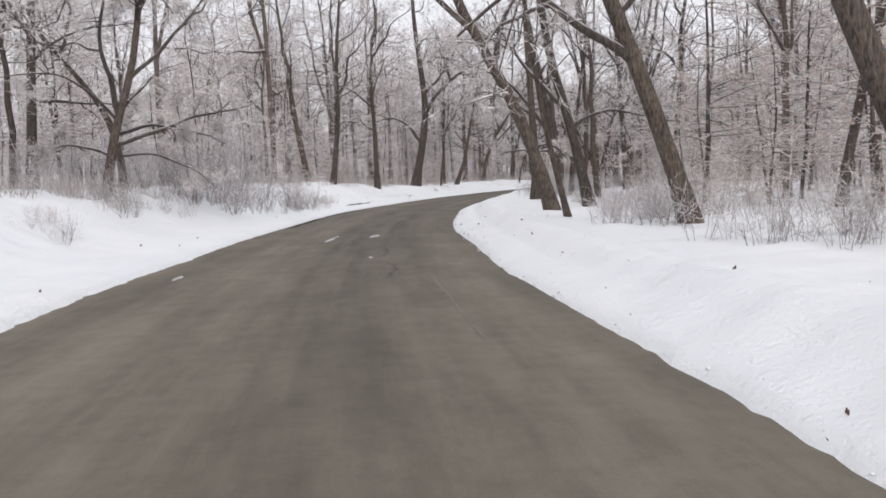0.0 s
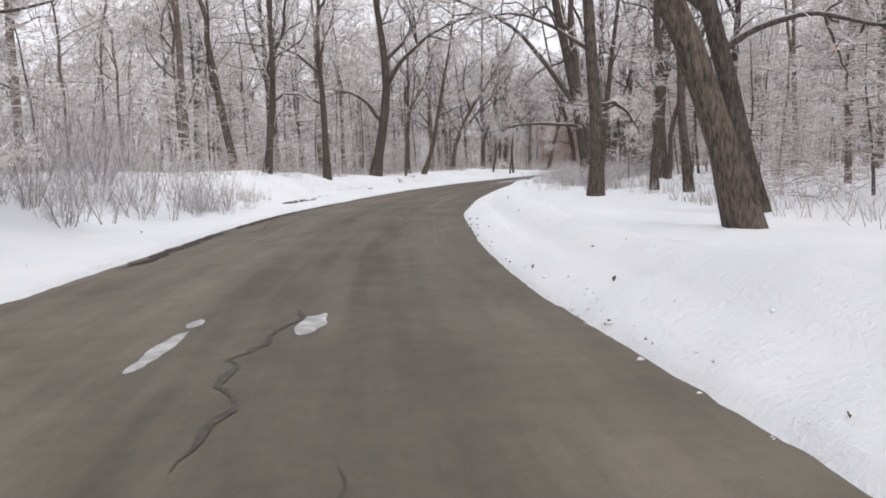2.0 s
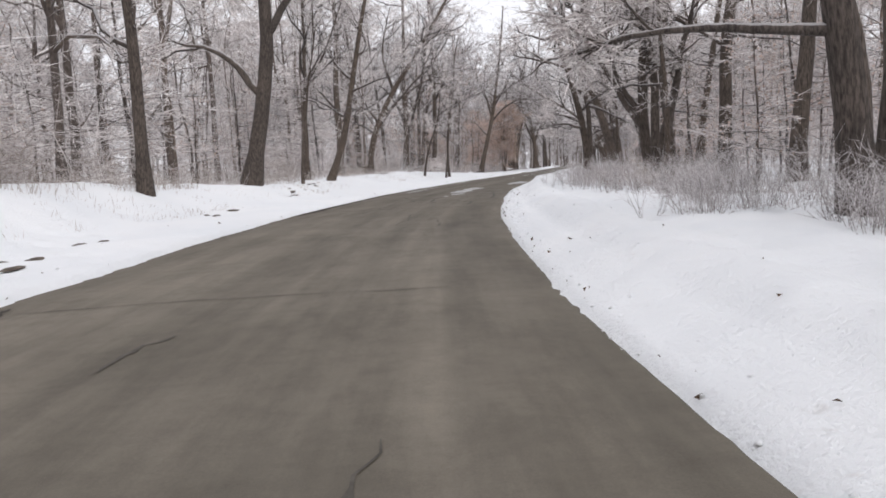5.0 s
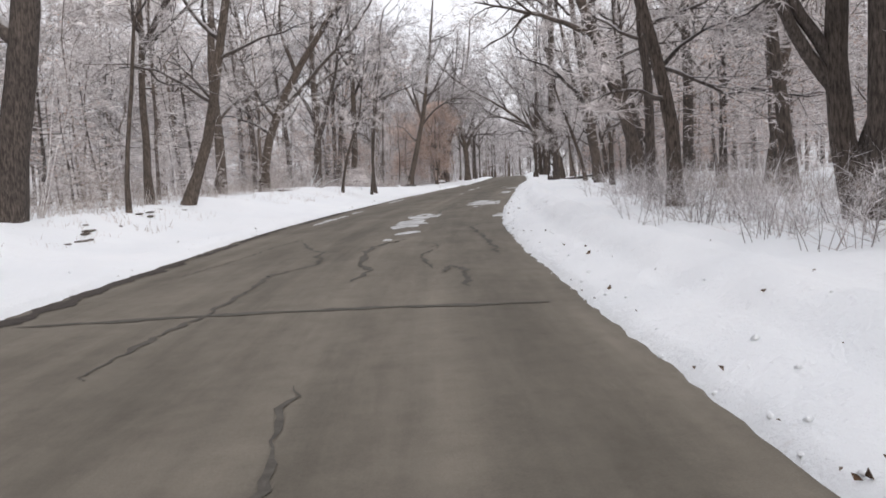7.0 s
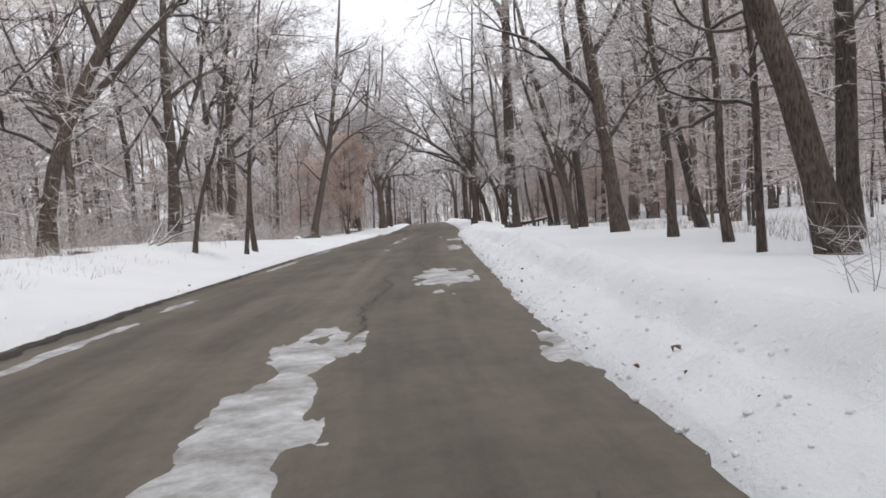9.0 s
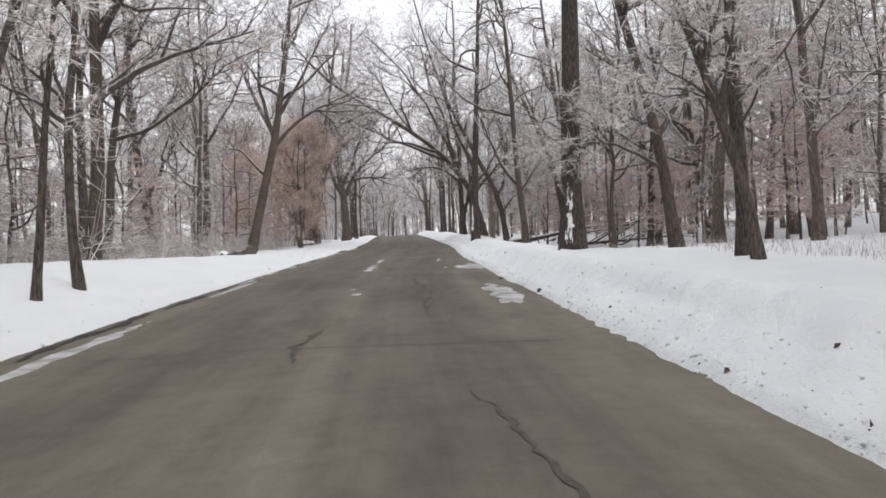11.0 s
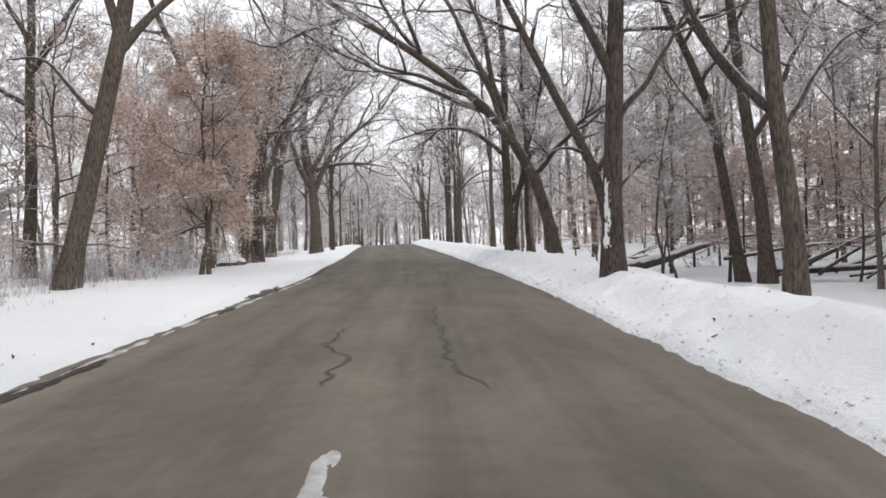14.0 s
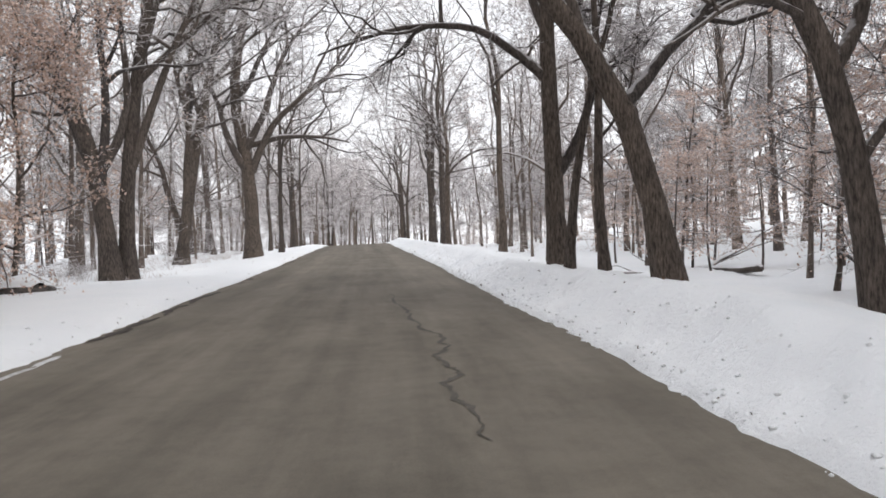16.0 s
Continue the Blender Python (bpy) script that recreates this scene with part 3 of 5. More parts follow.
oak(-13.0, 27.6, 0.35, 0, (6.0, 6.4, 3, 2, 5), ((0.24, 2.8, 86, 95, 98), (0.34, 3.1, 47, 75, 85), (0.40, 4.3, -36, -26, -18)))
tree(-14.2, 28.8, 0.24, -0, -1, -0)
oak(-10.1, 26.0, 0.30, 0, (5.8, 6.0, 9, 19, 10), ((0.20, 3.9, -39, -70, -102), (0.14, 4.4, 71, 62, 85), (0.21, 5.8, -11, 15, -2), (0.11, 3.2, -69, -84, -91), (0.31, 5.3, 46, 44, 37)), limbs=9, reach=0.34, crook=0.32, low=0.3, twigs=14)
oak(-10.6, 28.9, 0.26, 0, (4.9, 6.7, -3, -22, -38), ((0.11, 3.6, 89, 109, 135), (0.17, 4.2, 83, 94, 110), (0.19, 3.6, 32, 43, 74)), limbs=9, reach=0.34, crook=0.32, twigs=14)
oak(3.0, 23.7, 0.37, -2, (3.7, 9.3, -17, -20, -27), ((0.34, 3.6, 23, 34, 40), (0.42, 4.6, -52, -56, -62)))
oak(4.6, 27.2, 0.34, -2, (4.1, 8.3, -13, -14, -13), ((0.22, 2.7, 63, 108, 104), (0.27, 4.0, -47, -39, -32)))
oak(2.7, 18.6, 0.15, -2, (2.7, 5.4, -12, -16, -9), ((0.38, 1.8, 47, 45, 41),), twig_r=0.003, limbs=6, subs=4, twigs=8, reach=0.22)
tree(6.6, 11.3, 0.43, -0, -22, -24)
oak(3.5, 33.5, 0.33, -2, (5.1, 7.0, 2, 0, -3), ((0.19, 2.1, 80, 99, 119), (0.29, 2.2, -53, -68, -101)), low=0.3)
tree(9.3, 20.4, 0.24, -0, 12, 14)
tree(6.0, 37.3, 0.22, -6, 2, -1)
tree(6.3, 35.3, 0.23, -6, -1, -4)
oak(6.9, 47.2, 0.27, -8, (3.6, 7.7, 1, 5, 8), ((0.20, 2.1, 50, 59, 71),))
tree(11.0, 52.3, 0.35, -8, -3, -3)
tree(10.4, 50.1, 0.22, -8, 9, 19)
tree(14.0, 52.6, 0.41, -8, 3, 4)
tree(-7.2, 56.7, 0.37, -8, 8, 4)
tree(-9.1, 59.3, 0.44, -8, -9, -7)
tree(-4.8, 63.4, 0.40, -8, -0, 0)
oak(-2.4, 74.6, 0.74, -8, (10.3, 7.7, 12, 8, -5), ((0.35, 7.6, 40, 67, 76), (0.22, 3.8, -42, -57, -76), (0.44, 6.0, 46, 32, 13)))
oak(1.2, 82.7, 0.38, -15, (7.0, 6.1, 22, 12, 12), ((0.37, 2.7, 68, 72, 77), (0.42, 4.7, -53, -36, -30), (0.27, 2.4, -49, -62, -86)))
oak(4.5, 97.2, 0.47, -20, (8.4, 6.7, 7, 28, 37), ((0.28, 7.1, 50, 44, 38), (0.25, 3.1, -42, -21, -14), (0.41, 5.0, -26, 3, 13), (0.20, 2.2, -53, -61, -95)), limbs=10, reach=0.3)
tree(15.0, 66.9, 0.52, -13, 1, 8)
tree(17.4, 78.0, 0.26, -13, 2, 5)
tree(0.1, 83.1, 0.27, -17, 2, 2)
tree(-0.2, 79.0, 0.14, -17, 7, 12)
oak(2.4, 96.3, 0.52, -20, (7.0, 7.8, 2, 0, 2), ((0.30, 2.9, -37, -46, -64), (0.24, 2.3, 50, 54, 113)))
oak(10.3, 68.5, 0.30, -15, (3.9, 7.8, 2, -7, -14), ((0.19, 2.0, -76, -93, -105), (0.24, 1.8, 48, 60, 94)))
tree(19.7, 78.8, 0.41, -17, 8, 12)
tree(15.3, 71.8, 0.36, -17, -6, 6)
tree(11.7, 71.7, 0.24, -19, -3, -4)
oak(16.1, 80.4, 0.48, -20, (5.1, 9.7, -12, -17, -20), ((0.31, 2.6, 62, 85, 93), (0.38, 3.4, -63, -74, -77), (0.44, 3.9, 38, 29, 13)))
oak(19.5, 83.5, 0.46, -20, (5.7, 8.3, -1, 1, 0), ((0.30, 2.6, 57, 73, 86), (0.40, 2.4, -32, -35, -53)))
oak(18.2, 87.3, 0.24, -20, (6.2, 2.7, -1, -2, -3), ((0.40, 2.1, 41, 46, 61),))
oak(20.0, 92.3, 0.44, -20, (7.5, 6.3, -7, -6, -7), ((0.29, 3.6, -41, -50, -76), (0.39, 4.8, 39, 27, 14), (0.21, 3.0, 35, 42, 49)))
oak(22.5, 91.8, 0.34, -20, (7.6, 4.8, -12, -13, -6), ((0.37, 3.0, -30, -31, -41), (0.28, 3.3, 38, 29, 13)))
tree(16.6, 82.6, 0.14, -22, 3, -4)
tree(17.9, 85.0, 0.19, -22, -3, -4)
oak(8.9, 112.3, 0.58, -20, (11.1, 4.5, 4, -1, 4), ((0.21, 10.0, 20, 12, 22), (0.29, 4.0, -25, -31, -59), (0.44, 4.1, 56, 65, 83)))
oak(7.4, 114.3, 0.36, -20, (9.5, 3.0, -1, -7, -6), ((0.38, 4.0, 44, 41, 32),))
tree(4.8, 110.3, 0.44, -22, 0, -2)
oak(11.8, 116.0, 0.50, -20, (12.6, 1.9, 6, 1, -2), ((0.46, 5.8, 31, 37, 50), (0.35, 4.9, 46, 60, 76), (0.57, 4.6, -32, -19, -4)))
oak(8.7, 99.9, 0.16, -21, (6.4, 2.0, 9, 24, 9), ((0.33, 2.5, 175, 174, 171), (0.48, 2.9, 40, 27, 14)), twigs=8)
oak(10.7, 102.4, 0.16, -20, (7.4, 0.8, 5, 8, 10), ((0.34, 2.7, -23, -23, -40), (0.59, 2.8, 140, 135, 76)), twigs=8)
oak(15.9, 141.8, 0.58, -23, (10.5, 5.1, -5, -4, -3), ((0.22, 4.1, 26, 30, 41), (0.43, 7.3, 36, 44, -29), (0.51, 5.9, -43, -38, -31)), frost=False, leaves=4, leaf_size=0.075)
oak(12.8, 129.9, 0.46, -23, (11.2, 3.0, 5, 11, 13), ((0.41, 8.0, 73, 44, 63), (0.53, 6.4, -30, -20, -11), (0.69, 5.7, 37, 31, 22)), frost=False, leaves=4, leaf_size=0.075)
oak(20.7, 136.9, 0.58, -23, (9.9, 6.0, 14, 15, 12), ((0.39, 5.4, 40, 61, 99), (0.42, 5.8, -20, -1, 9), (0.29, 2.7, -43, -43, -86), (0.51, 5.3, 36, 33, 29)), frost=False)
snowy_trunk = tree(23.9, 107.7, 0.60, -23, 2, 2, low=0.42, twig_r=0.006)
snow_streak(snowy_trunk, 0.60, -23, 2, -135, 0.1, 2.2, 0.45, 3)
tree(42.2, 127.8, 0.37, -23, -6, -13)
tree(43.7, 125.5, 0.37, -23, -7, -8)
oak(35.6, 115.4, 0.52, -23, (9.4, 5.4, 2, 6, 10), ((0.29, 4.8, 25, 21, 19), (0.35, 6.9, -18, -12, -4)), frost=True)
oak(23.8, 101.0, 0.33, -23, (4.5, 7.6, -1, -2, -2), ((0.19, 1.8, -35, -42, -73), (0.27, 1.8, 41, 42, 48)), frost=True)
oak(22.3, 99.0, 0.23, -23, (4.1, 4.8, -9, -18, -18), ((0.26, 1.8, 36, 33, 24), (0.33, 3.6, 16, 10, -7)), frost=True)
oak(26.5, 106.5, 0.36, -23, (4.4, 8.2, -8, -10, -14), ((0.19, 1.9, -61, -68, -87), (0.26, 3.9, 33, 23, 16)), frost=True)
tree(12.9, 138.1, 0.26, -23, -0, -0)
oak(37.1, 143.4, 0.42, -25, (6.7, 6.7, -1, -1, 0), ((0.30, 4.4, -47, -90, -111), (0.37, 4.5, -26, -30, -37), (0.15, 4.2, 39, 0, -19)), frost=False)
tree(35.6, 122.7, 0.23, -24, 0, 1)
tree(39.2, 124.8, 0.34, -24, 3, 3)
oak(28.4, 114.2, 0.19, -23, (6.5, 1.9, -10, -5, -6), ((0.45, 1.9, -42, -59, -105), (0.57, 2.1, 48, 50, 75)), frost=True)
oak(37.1, 140.0, 0.46, -24, (12.6, 6.0, -10, -44, -56), ((0.29, 10.5, -16, -30, -38), (0.38, 5.0, -84, -80, -70), (0.18, 3.7, 42, 42, 70), (0.25, 10.0, -14, -14, -18), (0.33, 8.5, -64, -62, -50), (0.45, 7.5, -40, -42, -30)), frost=False, limbs=10)
snowy_trunk = oak(29.8, 126.2, 0.40, -24, (5.0, 6.9, 1, 4, 5), ((0.25, 2.1, 39, 30, 20), (0.31, 3.9, -25, -20, -8)), frost=False)
snow_streak(snowy_trunk, 0.40, -24, 2, -160, 0.3, 2.2, 0.55, 5)
oak(39.8, 133.6, 0.38, -24, (8.7, 4.5, -9, -8, -24), ((0.37, 2.4, -38, -38, -43), (0.48, 5.1, 31, 27, 11)), frost=False, leaves=2)
oak(39.7, 132.5, 0.46, -24, (8.0, 6.1, -5, -10, -8), ((0.31, 4.0, 31, 24, 14), (0.42, 5.0, -38, -28, -14)), frost=False, leaves=2)
oak(30.8, 122.9, 0.33, -24, (4.6, 7.6, 0, -4, -5), ((0.25, 4.0, -30, -27, -22), (0.22, 1.8, 32, 38, 65)), frost=False)
oak(30.1, 157.9, 0.55, -25, (9.2, 6.1, 1, 8, 13), ((0.22, 10.1, 24, 22, 46), (0.33, 6.7, -9, 1, 10), (0.42, 6.1, 43, 53, 59)), frost=False)
oak(19.6, 147.0, 0.50, -23, (12.2, 2.3, 3, 2, 0), ((0.51, 7.2, 31, 23, 15), (0.57, 7.0, -26, -38, -52), (0.43, 3.6, -55, -38, -19)), frost=False, leaves=4, leaf_size=0.075)
oak(29.6, 157.6, 0.62, -25, (9.6, 7.1, -3, -18, -27), ((0.15, 9.0, 8, 1, -4), (0.20, 8.4, 21, 21, 14), (0.22, 3.7, -24, -31, -69)), frost=False)
oak(38.3, 175.8, 0.86, -25, (14.3, 5.5, -1, -11, 13), ((0.25, 7.6, -30, -12, -30), (0.23, 10.5, 25, 59, 29), (0.30, 9.0, 24, 23, 46), (0.46, 5.4, 36, 30, 26), (0.32, 5.2, 76, 88, 100)), frost=False, limbs=9)
tree(42.7, 155.8, 0.27, -24, 1, -1, low=0.35)
tree(48.9, 173.9, 0.30, -24, 0, 0, low=0.35)
tree(52.0, 179.7, 0.35, -24, 1, -0)
oak(33.9, 172.5, 0.62, -25, (12.7, 3.8, 13, 11, 15), ((0.09, 7.3, -19, -21, -11), (0.22, 9.2, 3, -11, 5), (0.45, 6.1, -16, 7, 27), (0.55, 4.8, 43, 46, 70)), frost=False)
tree(33.9, 171.0, 0.43, -25, 4, 5)
oak(36.4, 135.4, 0.38, -25, (5.4, 7.7, -7, -13, -27), ((0.25, 4.6, 12, -3, -5), (0.16, 2.0, 35, 44, 61), (0.30, 1.7, -74, -109, -119)), frost=False)
oak(36.5, 142.2, 0.20, -25, (5.0, 3.5, 2, 11, 13), (), frost=False)
oak(36.9, 141.6, 0.22, -25, (6.3, 2.4, 0, 1, 0), ((0.30, 2.2, 37, 20, 11),), frost=False)
tree(61.0, 163.0, 0.34, -25, -5, -4, leaves=5)
oak(6.3, 46.7, 0.44, -4, (6.3, 7.5, -6, -12, -11), ((0.22, 7.4, -30, -45, -67), (0.04, 8.1, 1, -4, 9), (0.18, 2.8, -82, -91, -99)))
tree(12.3, 57.9, 0.46, -8, 6, 8)
tree(11.3, 64.6, 0.33, -13, -0, -16)
tree(11.3, 63.5, 0.19, -13, 2, -5)
tree(11.4, 104.7, 0.19, -23, 5, 7)
tree(11.7, 123.9, 0.39, -23, 2, 1, leaves=4, leaf_size=0.075)
oak(11.6, 65.2, 0.40, -15, (3.4, 11.4, -15, -6, 3), ((0.14, 4.6, -30, -32, -28), (0.03, 5.5, 19, 14, 15), (0.16, 3.7, -28, -23, -8)))
oak(4.5, 15.6, 0.36, -1, (3.5, 9.2, -10, -19, -22), ((0.26, 3.7, -55, -42, -34), (0.33, 3.0, 46, 35, 31)))
# small trees that keep their withered leaves
tree(25.3, 143.4, 0.15, -24, 6, -5, h=9.0, leaves=24, low=0.18, limbs=22, subs=6, fine=5, twigs=4, reach=0.36, leaf_size=0.046, crook=0.30, rise=0.03, free=True, label='small tree thickly hung with pinkish-tan withered leaves')
tree(26.1, 147.3, 0.17, -24, -4, 5, h=9.5, leaves=24, low=0.18, limbs=22, subs=6, fine=5, twigs=4, reach=0.36, leaf_size=0.046, crook=0.30, rise=0.03, free=True, label='small tree thickly hung with pinkish-tan withered leaves')
tree(20.5, 140.5, 0.14, -24, 5, -3, h=8.0, leaves=6, low=0.10, limbs=16, subs=6, fine=5, twigs=5, reach=0.42, leaf_size=0.045, crook=0.16, rise=0.0, free=True, label='young oak with scattered tan leaves')
tree(26.9, 152.0, 0.15, -24, 5, -3, h=8.0, leaves=14, low=0.10, limbs=16, subs=6, fine=5, twigs=5, reach=0.42, leaf_size=0.052, crook=0.16, rise=0.0, free=True, label='small tree thickly hung with pinkish-tan withered leaves')
tree(22.3, 144.6, 0.13, -24, -5, 4, h=7.5, leaves=18, low=0.15, limbs=18, subs=6, fine=5, twigs=4, reach=0.36, leaf_size=0.046, crook=0.30, rise=0.03, free=True, label='small tree thickly hung with pinkish-tan withered leaves')
tree(23.6, 150.4, 0.15, -24, 4, -6, h=8.5, leaves=16, low=0.15, limbs=18, subs=6, fine=5, twigs=4, reach=0.36, leaf_size=0.046, crook=0.30, rise=0.03, free=True, label='small tree thickly hung with pinkish-tan withered leaves')
tree(41.0, 138.5, 0.13, -24, 5, -3, h=9.0, leaves=5, low=0.10, limbs=18, subs=6, fine=5, twigs=5, reach=0.42, leaf_size=0.045, crook=0.16, rise=0.0, free=True, label='young oak with scattered tan leaves')
tree(44.5, 143.0, 0.13, -24, 5, -3, h=8.5, leaves=5, low=0.10, limbs=16, subs=6, fine=5, twigs=5, reach=0.42, leaf_size=0.045, crook=0.16, rise=0.0, free=True, label='young oak with scattered tan leaves')
tree(9.5, 117.0, 0.14, -24, 5, -3, h=7.5, leaves=3, low=0.10, limbs=13, subs=6, fine=5, twigs=5, reach=0.42, leaf_size=0.045, crook=0.16, rise=0.0, free=True, label='young oak with scattered tan leaves')
tree(13.5, 131.0, 0.14, -24, 5, -3, h=8.0, leaves=4, low=0.10, limbs=14, subs=6, fine=5, twigs=5, reach=0.42, leaf_size=0.045, crook=0.16, rise=0.0, free=True, label='young oak with scattered tan leaves')
tree(24.9, 142.6, 0.15, -24, 12, 4, h=6.5, leaves=7, leaf_size=0.05, limbs=10, low=0.4, label='small leaning tree with tan withered leaves')
tree(36.6, 133.4, 0.09, -24, -8, 4, h=5.5, limbs=6, subs=4, low=0.3)
tree(37.4, 134.6, 0.08, -24, 12, -6, h=5.0, limbs=6, subs=4, low=0.3)
tree(38.6, 135.2, 0.07, -24, -14, 7, h=4.5, limbs=6, subs=4, low=0.3)
tree(35.9, 134.9, 0.07, -24, 6, -3, h=4.5, limbs=6, subs=4, low=0.3)
tree(39.6, 134.0, 0.10, -24, 4, -2, h=6.0, limbs=6, subs=4, low=0.3)
tree(9.8, 15.0, 0.12, 0, 8, 0, h=6.0, leaves=3, low=0.15, limbs=11, label='young oak with a few brown leaves')

# ---------------------------------------------------------------- woods behind
def verge(y, left):
    if left:
        return float(np.interp(y, (0, 20, 40, 60, 80, 100, 130, 160), (9.5, 9.0, 7.0, 5.8, 5.4, 5.2, 4.6, 4.4)))
    return float(np.interp(y, (0, 20, 40, 60, 75, 90, 110, 140, 170), (4.6, 4.0, 4.2, 5.0, 5.3, 5.6, 5.0, 4.2, 3.2)))


def off_road(y, d):
    kx, ky = road_dir(y)
    return float(road_x(y) + d * ky), float(y - d * kx)


def woods(count):
    """Slim trees that stand singly within a few metres of the verge."""
    kinds = []
    for k in range(9):
        frosty = k < 5
        dia = (0.12, 0.2, 0.36, 0.15, 0.28, 0.13, 0.28, 0.38, 0.18)[k]
        keys = dict(limbs=12, subs=5, fine=4, twigs=10, low=0.12, reach=0.40, twig_r=0.012, twig_len=1.2, sides=6, crook=0.26)
        made = tree_meshes(900 + k, dia, 12.0 + 11 * dia, 40 * k, (k % 4) * 3 - 4, (k * 7) % 11 - 5, fork=16 if k % 3 == 2 else 0, leaves=2 if k == 8 else 0, **keys)
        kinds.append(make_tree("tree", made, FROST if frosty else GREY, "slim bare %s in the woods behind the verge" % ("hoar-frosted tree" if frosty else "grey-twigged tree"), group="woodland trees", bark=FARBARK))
        x, y = off_road(24 + 10 * k, -24 - 2 * k)
        kinds[-1].location = (x, y, float(ground_z(x, y)))
        STANDING.append((x, y))
    rng = random.Random(5)
    n = tries = 0
    while n < count and tries < 20000:
        tries += 1
        y = rng.uniform(6, 215)
        left = rng.random() < 0.55
        u = rng.uniform(2.0, 16)
        if not left and y < 30 and u < 9:
            continue
        if n > 0.78 * count:
            y, left, u = rng.uniform(118, 190), False, rng.uniform(4, 26)
        x, yy = off_road(y, (half_width(y) + verge(y, left) + u) * (-1 if left else 1))
        if any((x - a) ** 2 + (yy - b) ** 2 < 4.4 for a, b in STANDING):
            continue
        if not left and 112 < yy < 160 and u < 9 and rng.random() < 0.45:
            continue
        k = rng.randrange(0, 5) if yy + rng.uniform(-30, 30) < 110 else rng.randrange(5, 9)
        s = rng.uniform(0.8, 1.25)
        copy = copy_thing(kinds[k], pose(x, yy, float(ground_z(x, yy)), 0, 0, rng.uniform(0, 360)))
        copy.scale = (s, s, s * rng.uniform(0.95, 1.15))
        STANDING.append((x, yy))
        n += 1


def scatter(protos, spots, rng):
    """Joins turned and scaled copies of a few shapes into one sheet of stuff."""
    vs, fs, k = [], [], 0
    for x, y, s in spots:
        v, f = protos[rng.integers(len(protos))]
        a = rng.uniform(0, 2 * np.pi)
        c, q = math.cos(a), math.sin(a)
        m = np.array([[c, -q, 0], [q, c, 0], [0, 0, rng.uniform(0.85, 1.2)]]) * s
        vs.append(v @ m.T + np.array([x, y, float(ground_z(x, y)) - 0.05]))
        fs.append(f + k)
        k += len(v)
    return np.concatenate(vs), np.concatenate(fs)


def far_woods(name, count, frosty, lo, hi, seed, across=False):
    """The depth of the woods: too many and too far to tell singly."""
    rng = np.random.default_rng(seed)
    stems, tops = [], []
    for k in range(7):
        dia = rng.uniform(0.10, 0.26)
        m = tree_meshes(seed + k, dia, rng.uniform(12.5, 19) if frosty else rng.uniform(9, 15), 50 * k, rng.uniform(-6, 6), rng.uniform(-8, 8), fork=rng.choice([0, 18, 28]), fork_at=rng.uniform(0.2, 0.45), limbs=7, subs=5, fine=3, twigs=6, low=0.10, reach=0.42, twig_r=0.030, twig_len=1.9, sides=5, lite=True, crook=0.27)
        b = join(*m["limb"])
        stems.append((m["trunk"], b, m["twigs"]))
    spots = []
    while len(spots) < count:
        y = rng.uniform(lo, hi)
        left = rng.random() < 0.55
        u = 13 + 55 * rng.random() ** 1.4 if y < 200 else rng.uniform(1, 34)
        x, yy = off_road(y, (half_width(y) + verge(y, left) + u) * (-1 if left else 1))
        if across:
            x, yy = 66 + 0.36 * (y - 235) + rng.uniform(-16, 12), y
            if abs(side(x, yy)) < 5:
                continue
        spots.append((x, yy, rng.uniform(0.85, 1.25)))
    root = new(name)
    tagged(root, "deep bare winter woods, %s" % ("white with hoar frost" if frosty else "grey and lightly frosted"), "woods", kind="stuff")
    wood = scatter([join(a, b) for a, b, c in stems], spots, np.random.default_rng(seed + 1))
    # distance haze is in the colours: paler bark, and PALE for the grey twigs
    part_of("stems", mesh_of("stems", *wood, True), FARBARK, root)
    twig = scatter([c for a, b, c in stems], spots, np.random.default_rng(seed + 1))
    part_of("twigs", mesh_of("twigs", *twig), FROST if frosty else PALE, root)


def sapling(rng, tall, sprays, r, fork=2, stems=3, up=0.12):
    """A bush or sapling: a few thin stems with fine, nearly level sprays."""
    n = stems
    a = rng.uniform(0, 2 * np.pi, n)
    d = np.stack([0.34 * np.cos(a), 0.34 * np.sin(a), np.ones(n)], -1) + rng.normal(size=(n, 3)) * 0.08
    st = grow(np.stack([0.15 * np.cos(a), 0.15 * np.sin(a), np.zeros(n)], -1), unit(d), np.full(n, tall) * rng.uniform(0.6, 1.0, n), 3, 0.13, 0.0, rng)
    rad = np.full((n, 1), 0.003 + 0.0022 * tall) * np.linspace(1, 0.25, 4)
    w, p, t, q, u = along(st, rad, sprays, 0.06, 1.0, rng)
    e = unit(rng.normal(size=p.shape) * np.array([1, 1, 0.22]) + np.array([0, 0, up]))
    tip = p + e * (rng.uniform(0.35, 1.0, len(p)) * (0.45 + 0.21 * tall) * (1.3 - 0.75 * u))[:, None]
    _, p2, t2, q2, u2 = along(np.stack([p, tip], 1), np.full((len(p), 2), r), fork, 0.15, 1.0, rng)
    e2 = branch_dirs(t2, np.radians(rng.uniform(20, 60, len(p2))), rng, 0.5)
    tw = join(blades(p, tip, np.full(len(p), r), rng), blades(p2, p2 + e2 * (rng.uniform(0.15, 0.5, len(p2)) * (0.6 + 0.12 * tall))[:, None], np.full(len(p2), r * 0.8), rng))
    return tubes(st, rad, 3), tw


